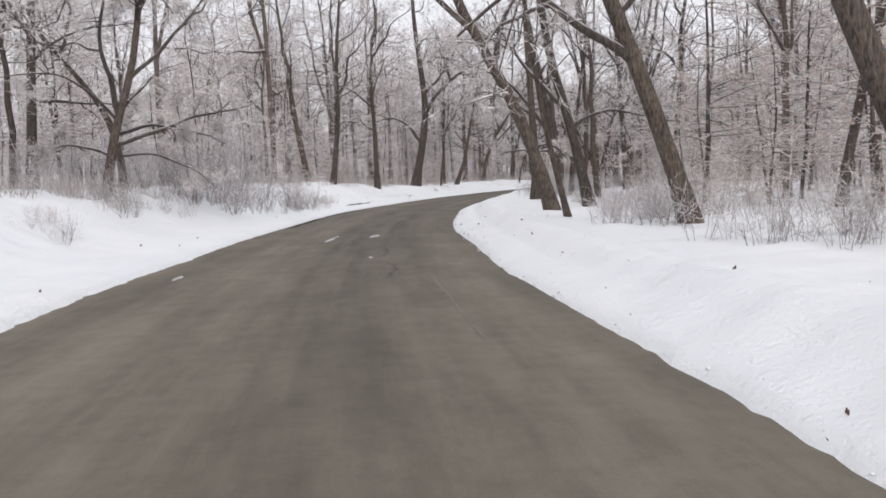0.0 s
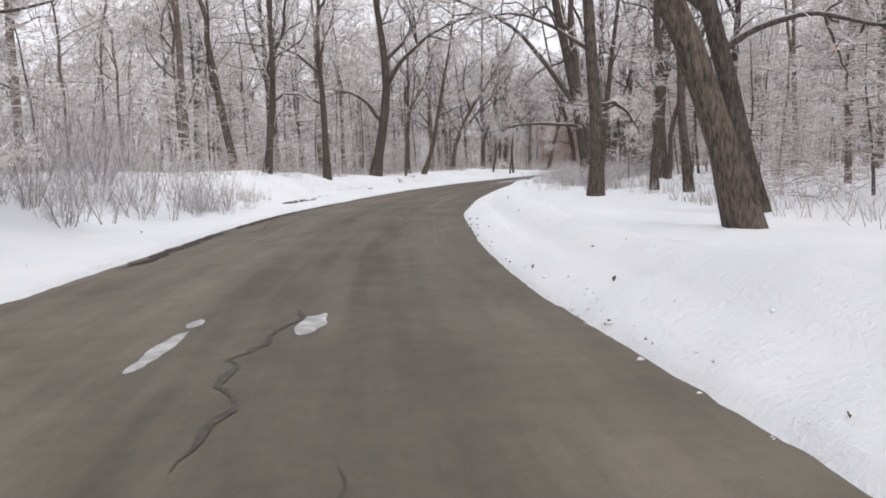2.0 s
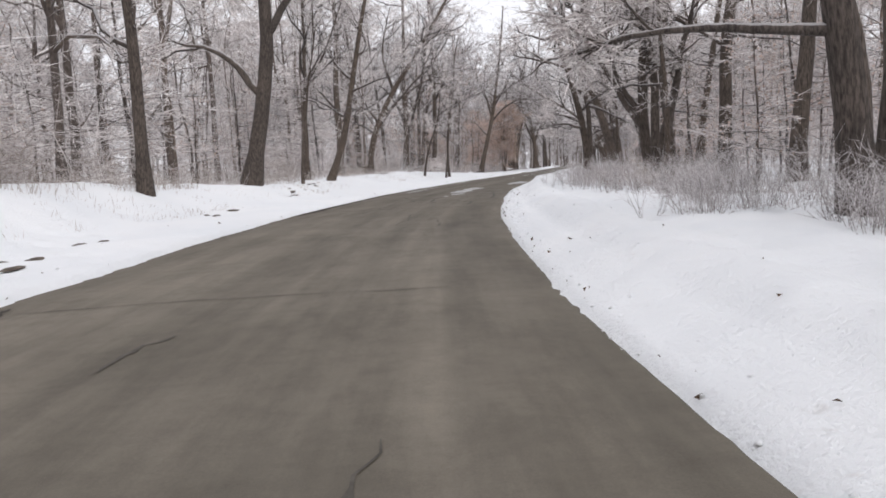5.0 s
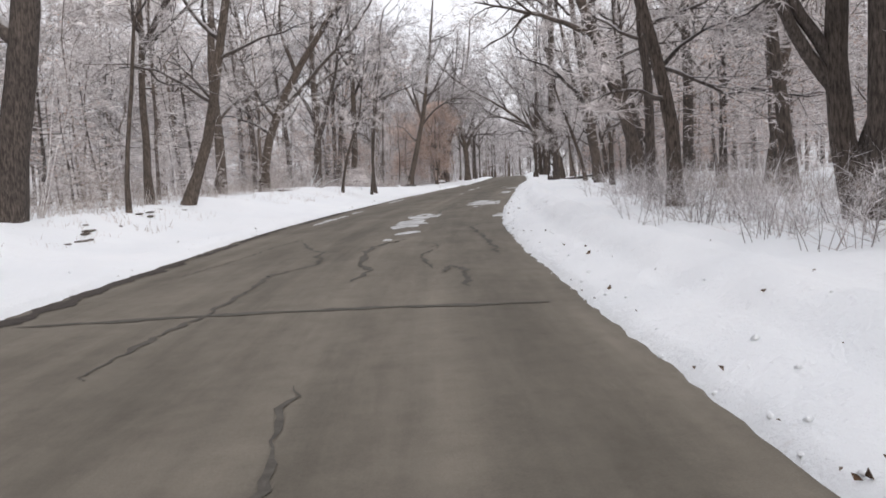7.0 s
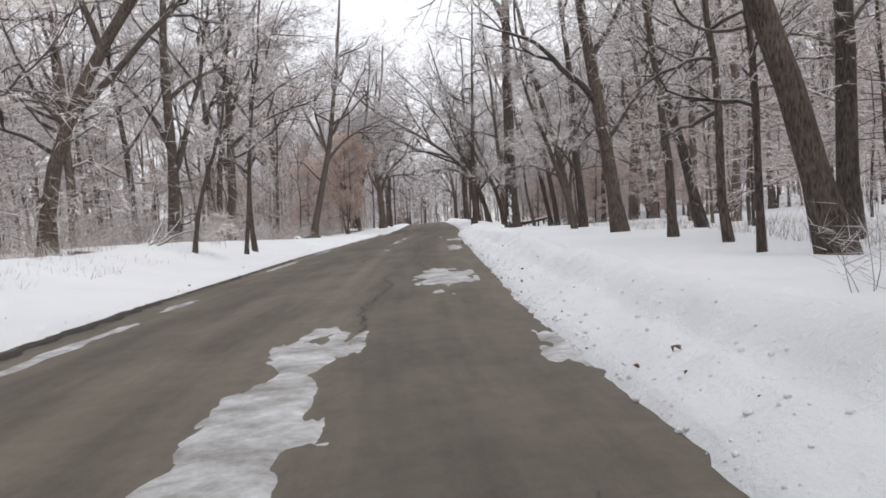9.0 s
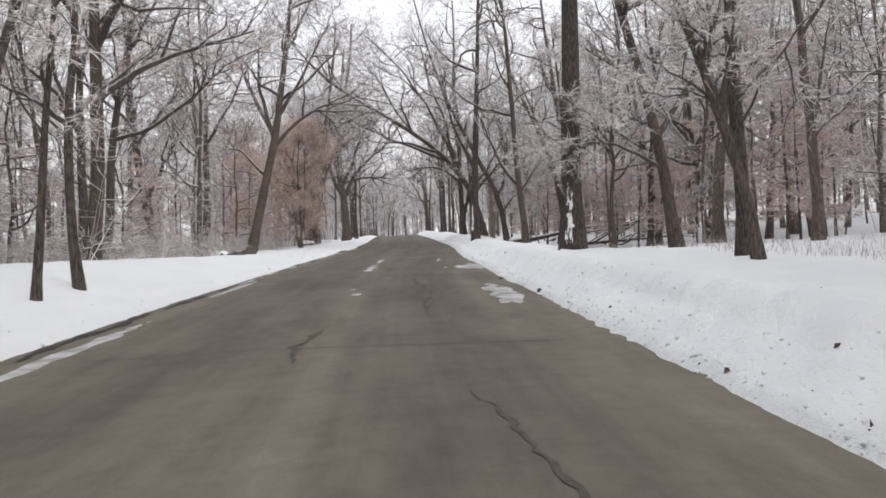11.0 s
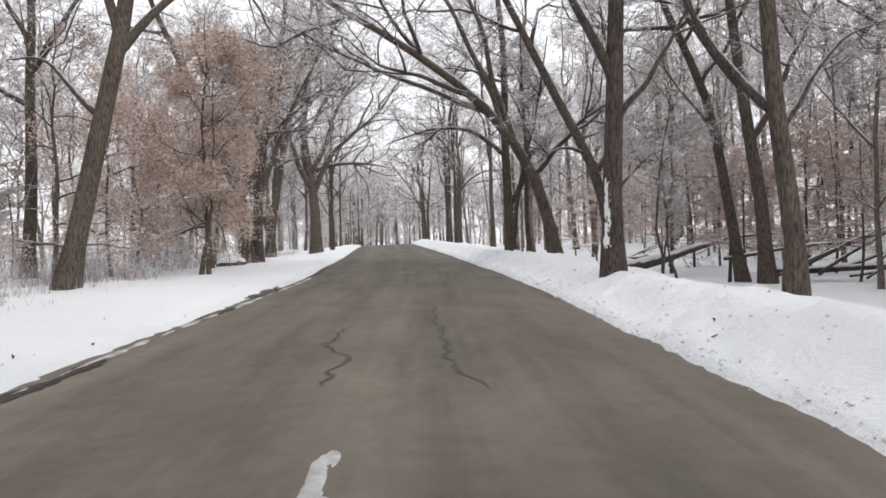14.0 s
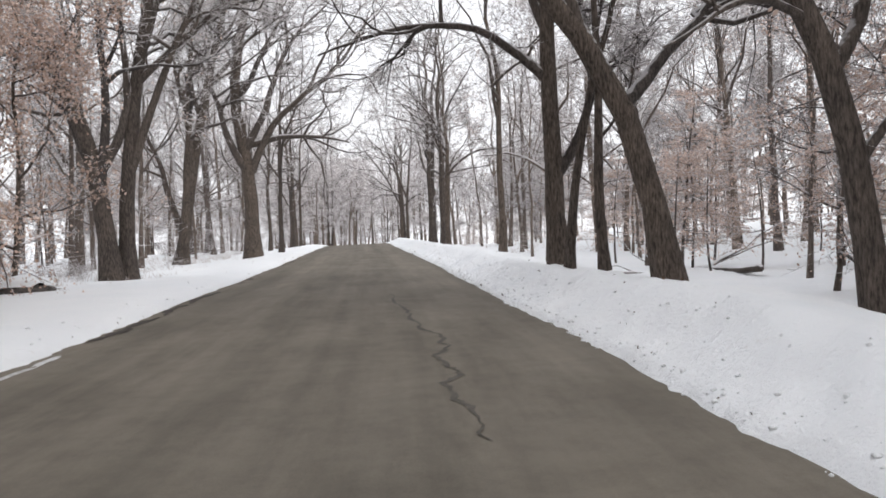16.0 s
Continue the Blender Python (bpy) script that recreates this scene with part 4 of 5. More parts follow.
def layered(seed, tall, leaves, twig_r=0.0085, fork=7):
    """A young beech: one thin stem, level sprays in layers, some dry leaves."""
    rng = np.random.default_rng(seed)
    st = grow(np.zeros((1, 3)), np.array([[rng.normal() * 0.06, rng.normal() * 0.06, 1.0]]), np.array([tall]), 8, 0.05, 0.05, rng)
    rs = ((0.012 + 0.0085 * tall) * np.linspace(1, 0.2, 9))[None]
    n = int(6 + 4.2 * tall)
    _, p, t, r, u = along(st, rs, n, 0.2, 1.0, rng)
    a = rng.uniform(0, 2 * np.pi, n)
    w = np.stack([np.cos(a), np.sin(a), rng.normal(size=n) * 0.12 + 0.10], -1)
    ln = (0.5 + 0.30 * tall) * rng.uniform(0.5, 1.1, n) * (1.15 - 0.75 * u)
    p1 = grow(p, unit(w), ln, 4, 0.16, -0.02, rng)
    r1 = np.minimum(r * 0.5, 0.016)[:, None] * np.linspace(1, 0.25, 5)
    _, q, t, r, u = along(p1, r1, 10, 0.12, 1.0, rng)
    e = branch_dirs(t, np.radians(rng.uniform(30, 65, len(q))), rng, 0.85)
    tip = q + e * (np.repeat(ln, 10) * rng.uniform(0.2, 0.46, len(q)))[:, None]
    _, q2, t2, _, _ = along(np.stack([q, tip], 1), np.ones((len(q), 2)), fork, 0.1, 1.0, rng)
    e2 = branch_dirs(t2, np.radians(rng.uniform(25, 65, len(q2))), rng, 0.8)
    tip2 = q2 + e2 * (rng.uniform(0.07, 0.26, len(q2)) * (1 + 40 * max(0, twig_r - 0.009)))[:, None]
    made = dict(rods=blades(p1[:, 0], p1[:, 4], r1[:, 0], rng), trunk=tubes(st, rs, 5), limb=[tubes(p1, r1, 4)], twigs=join(blades(q, tip, np.full(len(q), twig_r), rng), blades(q2, tip2, np.full(len(q2), 0.8 * twig_r), rng)))
    if leaves:
        some = rng.random(len(q2)) < leaves
        _, c, _, _, _ = along(np.stack([q2, tip2], 1)[some], np.ones((some.sum(), 2)), 2 if leaves > 0.5 else 1, 0.0, 1.0, rng)
        made["dry_foliage"] = flakes(c + rng.normal(size=c.shape) * np.array([0.05, 0.05, 0.03]), rng.uniform(0.5, 1.2, len(c)) * 0.042, rng)
    return made


def layered_wood(name, kinds, spots, twig, label, seed):
    """Many young beeches too deep in the wood to tell apart."""
    root = new(name)
    tagged(root, label, "undergrowth", kind="stuff")
    rows = [("stems", [join(m["trunk"], m["rods"]) for m in kinds], LIMB), ("twigs", [m["twigs"] for m in kinds], twig)]
    if "dry_foliage" in kinds[0]:
        rows.append(("dry_foliage", [m["dry_foliage"] for m in kinds], RUST))
    for what, shapes, mat in rows:
        part_of(what, mesh_of(what, *scatter(shapes, spots, np.random.default_rng(seed))), mat, root)


def beeches():
    rng = np.random.default_rng(44)

    def spot(lo, hi, left, u0, u1):
        while True:
            y = rng.uniform(lo, hi)
            x, yy = off_road(y, (half_width(y) + verge(y, left) + rng.uniform(u0, u1)) * (-1 if left else 1))
            if all((x - a) ** 2 + (yy - b) ** 2 > 0.8 for a, b in STANDING):
                return x, yy

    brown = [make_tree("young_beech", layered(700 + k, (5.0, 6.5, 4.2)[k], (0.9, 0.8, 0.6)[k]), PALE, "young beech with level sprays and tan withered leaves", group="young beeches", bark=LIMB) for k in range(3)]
    white = [make_tree("young_beech", layered(720 + k, (5.2, 7.0, 4.2)[k], 0.22), FROST, "young tree with level hoar-frosted sprays", group="young beeches", bark=LIMB) for k in range(3)]
    for kinds, plan in ((brown, ((30, 124, 158, False, 3.0, 14), (12, 112, 170, False, 2.5, 16), (9, 112, 170, True, 3.0, 14))), (white, ((14, 16, 52, False, 3.0, 11), (26, 50, 100, False, 0.8, 9), (24, 30, 100, True, 1.5, 10)))):
        first = 0
        for count, *where in plan:
            for _ in range(count):
                x, y = spot(*where)
                m = pose(x, y, float(ground_z(x, y)) - 0.05, 0, 0, rng.uniform(0, 360))
                if first < 3:
                    ob = kinds[first]
                    ob.matrix_basis = m
                else:
                    ob = copy_thing(kinds[rng.integers(3)], m)
                first += 1
                ob.scale = (1, 1, 1) if first < 3 else tuple(rng.uniform(0.85, 1.2) * np.array([1, 1, 1.0]))
                STANDING.append((x, y))
    deep = [layered(740 + k, 3.5 + 1.1 * k, 0.9, 0.014, 4) for k in range(4)]
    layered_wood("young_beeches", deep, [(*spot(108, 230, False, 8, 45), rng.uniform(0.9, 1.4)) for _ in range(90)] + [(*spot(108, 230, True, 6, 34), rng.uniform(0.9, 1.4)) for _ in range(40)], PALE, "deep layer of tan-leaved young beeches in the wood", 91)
    pale = [layered(760 + k, 3.5 + 1.4 * k, 0, 0.017, 4) for k in range(4)]
    layered_wood("young_trees", pale, [(*spot(0, 112, False, 11, 38), rng.uniform(0.9, 1.5)) for _ in range(90)] + [(*spot(10, 112, True, 5, 38), rng.uniform(0.9, 1.6)) for _ in range(120)], FROST, "deep layer of hoar-frosted young trees in the wood", 92)


def undergrowth(name, mat, count, left, lo, hi, tall, seed, label, near=0.4, depth=24.0):
    rng = np.random.default_rng(seed)
    kinds = [join(*sapling(rng, rng.uniform(*tall), 13, 0.009, 4)) for _ in range(10)]
    spots = []
    while len(spots) < count:
        y = rng.uniform(lo, hi)
        u = near + depth * rng.random() ** 1.5
        x, yy = off_road(y, (half_width(y) + verge(y, left) + u) * (-1 if left else 1))
        if not left and 112 < yy < 165 and 2.0 < u < 12 and rng.random() < 0.8:
            continue
        spots.append((x, yy, rng.uniform(0.7, 1.3)))
    v, f = scatter(kinds, spots, rng)
    tagged(part_of(name, mesh_of(name, v, f), mat), label, "undergrowth", kind="stuff")


def grass(name, count, left, lo, hi, near, depth, seed, tall=0.5):
    rng = np.random.default_rng(seed)
    y = rng.uniform(lo, hi, count)
    u = near + depth * rng.random(count) ** 1.6
    sgn = -1 if left else 1
    d = sgn * (half_width(y) + np.array([verge(k, left) for k in y]) + u - 1.2)
    kx, ky = road_dir(y)
    x, yy = road_x(y) + d * ky, y - d * kx
    tuft = wave(x, yy, 0.8, seed) + 0.6 * wave(x, yy, 3.0, seed + 1) > -0.1
    x, yy = x[tuft], yy[tuft]
    n = len(x)
    p = np.stack([x, yy, ground_z(x, yy) - 0.03], -1)
    e = rng.normal(size=(n, 3)) * np.array([0.35, 0.35, 0.0]) + np.array([0, 0, 1.0])
    v, f = spikes(p, p + e * (tall * rng.uniform(0.4, 1.2, n))[:, None], np.full(n, 0.008))
    tagged(part_of(name, mesh_of(name, v, f), GRASS), "dry frosted grass and weeds standing out of the snow", "grass", kind="stuff")


# single bushes at the verge
def shrub_kind(seed, tall, label, dense=9, mat=None):
    rng = np.random.default_rng(seed)
    root = new("shrub")
    tagged(root, label, "shrub", "shrubs on the verge")
    sets = [sapling(rng, tall, dense, 0.0038, 3, 7, 1.0) for _ in range(4)]
    offs = rng.normal(size=(4, 3)) * np.array([0.5, 0.5, 0])
    st = join(*[(v + o, f) for ((v, f), _), o in zip(sets, offs)])
    tw = join(*[(v + o, f) for (_, (v, f)), o in zip(sets, offs)])
    tagged(part_of("stalk_clump", mesh_of("stalk_clump", *st, True), STALK, root), kind="stuff")
    tagged(part_of("crown", mesh_of("crown", *tw), mat or PALE, root), kind="stuff")
    return root


def shrubs():
    tall = shrub_kind(71, 2.6, "tall frosted thicket of thin grey stems in snow", 6)
    low = shrub_kind(72, 1.0, "low leafless bush with frosted brown stems", 5)
    mid = shrub_kind(73, 1.6, "waist-high bare bush with pale frosted twigs", 6)
    tan = shrub_kind(74, 1.3, "tan dry brush with frosted seed stems", 6, GRASS)
    kinds = (tall, low, mid, tan)
    used = set()
    rng = random.Random(8)

    def put(k, y, d, s=1.0):
        x, yy = off_road(y, d)
        m = pose(x, yy, float(ground_z(x, yy)) - 0.04, 0, 0, rng.uniform(0, 360))
        ob = kinds[k]
        if k in used:
            ob = copy_thing(ob, m)
        else:
            used.add(k)
            ob.matrix_basis = m
        ob.scale = (s, s, s * rng.uniform(0.9, 1.15))

    def row(k, y0, y1, d0, d1, n, s=1.0):
        for i in range(n):
            put(k, rng.uniform(y0, y1), rng.uniform(d0, d1), s * rng.uniform(0.75, 1.2))

    # left: the thicket by the first bend, with lower weeds before it
    row(0, 29, 43, -10.5, -6.6, 17)
    row(0, 22, 32, -11.0, -7.2, 9, 0.8)
    row(2, 30, 40, -6.8, -5.2, 9)
    row(1, 14, 27, -9.5, -5.6, 15, 0.75)
    row(3, 14, 27, -9.0, -6.0, 6, 0.5)
    row(1, 36, 42, -5.2, -4.4, 4, 0.8)
    row(2, 10, 30, -16, -11, 6)
    # right: brush under the leaning trees
    row(2, 8, 18, 6.4, 9.2, 4, 0.7)
    row(1, 6, 21, 5.6, 7.2, 8)
    row(3, 8, 20, 7.0, 11, 4, 0.9)
    row(2, 39, 56, 5.8, 8.0, 10, 0.7)
    row(1, 38, 56, 5.2, 6.4, 10, 0.8)
    row(2, 56, 72, 6.0, 9.0, 8, 0.55)
    row(0, 58, 72, 8.0, 11.0, 6, 0.5)
    row(3, 56, 76, 5.8, 9.5, 10, 0.75)
    row(1, 55, 75, 5.4, 6.4, 9, 0.85)
    row(1, 70, 78, 5.7, 7.2, 7, 0.9)
    # left: thin grey thicket under the oaks
    row(2, 104, 165, -14.5, -9.0, 34, 0.9)
    row(1, 100, 165, -11.5, -8.4, 26, 0.8)
    row(0, 108, 165, -20.0, -13.0, 22, 0.8)


# ---------------------------------------------------------------- on the road and the snow
def ribbon(name, pts, width, mat, parent, seed=0, lift=0.006, label="", wander=1.0):
    """A crack filled with tar: a narrow wandering band (y along the road, d across it)."""
    rng = np.random.default_rng(seed)
    p = np.asarray(pts, float)
    t = np.linspace(0, 1, len(p))
    n = max(14, int(9 * np.abs(np.diff(p, axis=0)).sum()))
    s = np.linspace(0, 1, n)
    y, d = np.interp(s, t, p[:, 0]), np.interp(s, t, p[:, 1])
    j = np.cumsum(rng.normal(size=(n, 2)) * 0.028, 0)
    j = (j - s[:, None] * j[-1]) * wander
    y, d = y + j[:, 0] + rng.normal(size=n) * 0.012 * wander, d + j[:, 1] + rng.normal(size=n) * 0.012 * wander
    tang = unit(np.stack([np.gradient(y), np.gradient(d)], -1))
    nor = np.stack([-tang[:, 1], tang[:, 0]], -1)
    w = 0.6 * width * (0.35 + 0.65 * np.abs(np.sin(s * n * 0.31 + seed))) * np.minimum(1, 8 * np.minimum(s, 1 - s) + 0.15) * rng.uniform(0.6, 1.2, n)
    rows = []
    for sg in (-1, 1):
        a = np.stack([y, d], -1) + nor * (sg * w / 2)[:, None]
        kx, ky = road_dir(a[:, 0])
        x, yy = road_x(a[:, 0]) + a[:, 1] * ky, a[:, 0] - a[:, 1] * kx
        z = grade(yy) + 0.03 - 0.03 * (np.abs(a[:, 1]) / 2.8) ** 2 + 0.006 * wave(x, yy, 1.8, 3) + lift
        rows.append(np.stack([x, yy, z], -1))
    v = np.concatenate(rows)
    i = np.arange(n - 1)
    f = np.concatenate([np.stack([i, n + i, n + i + 1], -1), np.stack([i, n + i + 1, i + 1], -1)])
    return part_of(name, mesh_of(name, v, f, True), mat, parent, label)


def road_patch(y, d, long, wide, turn=0.0, seed=0, thick=0.012, ragged=0.35, label="thin ragged patch of packed snow on the asphalt", soil=False):
    """A thin sheet of trodden snow with a ragged rim."""
    n, m = max(24, int(long * 1.5 / 0.07)), max(16, int(wide * 1.7 / 0.035))
    U, W = np.meshgrid(np.linspace(-0.75, 0.75, n) * long, np.linspace(-0.85, 0.85, m) * wide, indexing="ij")
    q = np.array([noise.fractal(Vector((a * 0.6 / (0.3 + 0.5 * wide), b * 2.2 / (0.3 + 0.5 * wide), seed * 7.3)), 0.9, 2.1, 4) for a, b in zip(U.ravel(), W.ravel())]).reshape(U.shape)
    field = 0.86 - np.sqrt((2 * U / long) ** 2 + (2 * W / wide) ** 2) + (0.35 + 0.6 * ragged) * q
    c, s = math.cos(radians(turn)), math.sin(radians(turn))
    yy, dd = y + U * c - W * s, d + U * s + W * c
    kx, ky = road_dir(yy)
    X, Y = road_x(yy) + dd * ky, yy - dd * kx
    base = grade(Y) + 0.03 - 0.03 * (np.abs(dd) / 2.8) ** 2 + 0.006 * wave(X, Y, 1.8, 3)
    if soil:
        base = np.maximum(base, ground_z(X, Y)) + 0.006
    Z = base + np.clip(0.05 * field, -0.03, thick) + 0.0015 * wave(X, Y, 0.2, seed)
    v = np.stack([X, Y, Z], -1).reshape(-1, 3)
    i = np.arange(n * m).reshape(n, m)
    near = np.maximum(np.maximum(field[:-1, :-1], field[1:, 1:]), np.maximum(field[1:, :-1], field[:-1, 1:])) > 0
    A, B, C, D = (q[near] for q in (i[:-1, :-1], i[:-1, 1:], i[1:, 1:], i[1:, :-1]))
    f = np.concatenate([np.stack([A, D, C], -1), np.stack([A, C, B], -1)])
    used, f = np.unique(f, return_inverse=True)
    v, f = v[used], f.reshape(-1, 3)
    if soil:
        tagged(part_of("bare_soil", mesh_of("bare_soil", v, f, True), MUD), label, "soil")
    else:
        tagged(part_of("snow_patch", mesh_of("snow_patch", v, f, True), ICE), label, "snow patch", "snow patches on the road")


def stone(x, y, size, seed, label, flat=0.6, cap=True, mat=None, stretch=1.0, turn=0.0):
    """A weathered stone, half sunk, with a cap of snow."""
    root = new("stone")
    tagged(root, label, "stone")
    bm = bmesh.new()
    bmesh.ops.create_icosphere(bm, subdivisions=3, radius=1)
    for v in bm.verts:
        k = 1 + 0.22 * noise.noise(v.co * 1.4 + Vector((seed, 0, 0))) + 0.12 * noise.noise(v.co * 3.7 + Vector((0, seed, 0)))
        v.co = Vector((v.co.x * stretch, v.co.y, v.co.z * flat)) * k * size / 2
    me = bpy.data.meshes.new("body")
    bm.to_mesh(me)
    part_of("body", me, mat or STONE, root)
    if cap:
        for v in bm.verts:
            v.co = v.co * 1.03 + Vector((0, 0, 0.02))
        bmesh.ops.delete(bm, geom=[v for v in bm.verts if v.co.z < flat * size * (0.08 + 0.1 * noise.noise(v.co * 5 / size))], context="VERTS")
        for v in bm.verts:
            v.co.z += 0.16 * size * (1 if v.co.z > 0.2 * flat * size else 0.3)
        me = bpy.data.meshes.new("snow_cap")
        bm.to_mesh(me)
        part_of("snow_cap", me, SNOW, root, "white cap of snow")
    bm.free()
    root.matrix_basis = pose(x, y, float(ground_z(x, y)) + 0.12 * size, 0, 0, turn)
    return root


def fallen(x, y, long, way, tilt, dia, seed, label, boughs=3, mat=None, sink=0.3):
    """A fallen trunk with broken branches, snow lying along its top."""
    rng = np.random.default_rng(seed)
    root = new("fallen_log")
    tagged(root, label, "log", "fallen wood in the trees")
    d0 = np.array([[math.cos(radians(way)) * math.cos(radians(tilt)), math.sin(radians(way)) * math.cos(radians(tilt)), math.sin(radians(tilt))]])
    p = grow(np.zeros((1, 3)), d0, np.array([long]), 8, 0.035 if dia > 0.2 else 0.07, 0.0, rng)
    r = (dia / 2 * np.linspace(1, 0.45, 9))[None]
    ends = d0[:, None] * dia * 0.12
    pc = np.concatenate([p[:, :1] - ends, p, p[:, -1:] + ends], 1)
    rc = np.concatenate([[[0.004]], r, [[0.004]]], 1)
    part_of("trunk", mesh_of("trunk", *tubes(pc, rc, 8), True), mat or SNOWY, root)
    _, q, t, rr, u = along(p, r, boughs, 0.3, 1.0, rng)
    w = branch_dirs(t, np.radians(rng.uniform(20, 60, len(q))), rng, 0.3)
    w[:, 2] = np.abs(w[:, 2]) * 0.8
    lp = grow(q, unit(w), long * rng.uniform(0.25, 0.6, len(q)), 5, 0.16, -0.02, rng)
    lr = np.minimum(rr * 0.6, 0.06)[:, None] * np.linspace(1, 0.2, 6)
    for k in range(len(q)):
        part_of("bough", mesh_of("bough", *tubes(lp[k:k + 1], lr[k:k + 1], 5), True), SNOWY, root)
    up = np.array([0, 0, 1.0])
    ends = np.array([0.05, *[1] * 7, 0.05])
    cap = tubes(p + up * (r * 0.7)[..., None], np.maximum(r * (0.5 if dia > 0.2 else 0.95) * rng.uniform(0.3, 1.1, r.shape) * ends, 0.004), 7)
    sprays = tubes(lp + up * (lr * 0.7)[..., None], lr * rng.uniform(0.5, 1.05, lr.shape), 5)
    part_of("snow_cap", mesh_of("snow_cap", *join(cap, sprays), True), SNOW, root, "snow lying along the top")
    root.location = (x, y, float(ground_z(x, y)) + dia * (0.5 - sink))
    return root


def litter(name, count, seed, label):
    """Dead leaves and bits of bark strewn on the snow by the road."""
    rng = np.random.default_rng(seed)
    y = rng.uniform(2, 175, count)
    right = rng.random(count) < 0.75
    u = 0.1 + 1.9 * rng.random(count) ** 2.6
    d = np.where(right, right_width(y) + u, -half_width(y) - u)
    kx, ky = road_dir(y)
    x, yy = road_x(y) + d * ky, y - d * kx
    z = np.array([GROUND_AT(a, b) for a, b in zip(x, yy)])
    c = np.stack([x, yy, z + 0.02], -1)
    v, f = flakes(c, 0.012 + 0.035 * rng.random(count) ** 3, rng, 0.5)
    tagged(part_of(name, mesh_of(name, v, f), LITTER), label, "leaf litter", kind="stuff")


def crumbs(name, count, seed):
    """Lumps of broken snow along both edges of the asphalt."""
    rng = np.random.default_rng(seed)
    y = np.where(rng.random(count) < 0.12, rng.uniform(2, 70, count), rng.uniform(70, 165, count))
    right = rng.random(count) < 0.85
    u = np.abs(rng.normal(size=count) * 0.14) + 0.05 + 0.9 * (rng.random(count) < 0.35) * rng.random(count)
    d = np.where(right, right_width(y) + u, -half_width(y) - u)
    kx, ky = road_dir(y)
    x, yy = road_x(y) + d * ky, y - d * kx
    z = np.array([max(GROUND_AT(a, b), float(grade(b))) for a, b in zip(x, yy)])
    s = 0.008 + 0.026 * rng.random(count) ** 3
    c = np.stack([x, yy, z + s * 0.3], -1)
    base = np.array([(1, 0, 0), (0, 1, 0), (-1, 0, 0), (0, -1, 0), (0, 0, 0.8), (0, 0, -0.8)], float)
    v = (c[:, None] + base * s[:, None, None] * rng.uniform(0.6, 1.3, (count, 6, 1))).reshape(-1, 3)
    i = np.arange(count)[:, None] * 6
    f = np.concatenate([i + k for k in ((0, 1, 4), (1, 2, 4), (2, 3, 4), (3, 0, 4), (1, 0, 5), (2, 1, 5), (3, 2, 5), (0, 3, 5))])
    tagged(part_of(name, mesh_of(name, v, f, True), SNOW), "loose crumbs of snow along the asphalt's edge", "snow", kind="stuff")


def ground_probe():
    from mathutils.bvhtree import BVHTree
    me = ground.data
    tree_ = BVHTree.FromPolygons([v.co for v in me.vertices], [p.vertices for p in me.polygons])
    return lambda x, y: tree_.ray_cast(Vector((x, y, 30)), Vector((0, 0, -1)))[0].z


GROUND_AT = ground_probe()

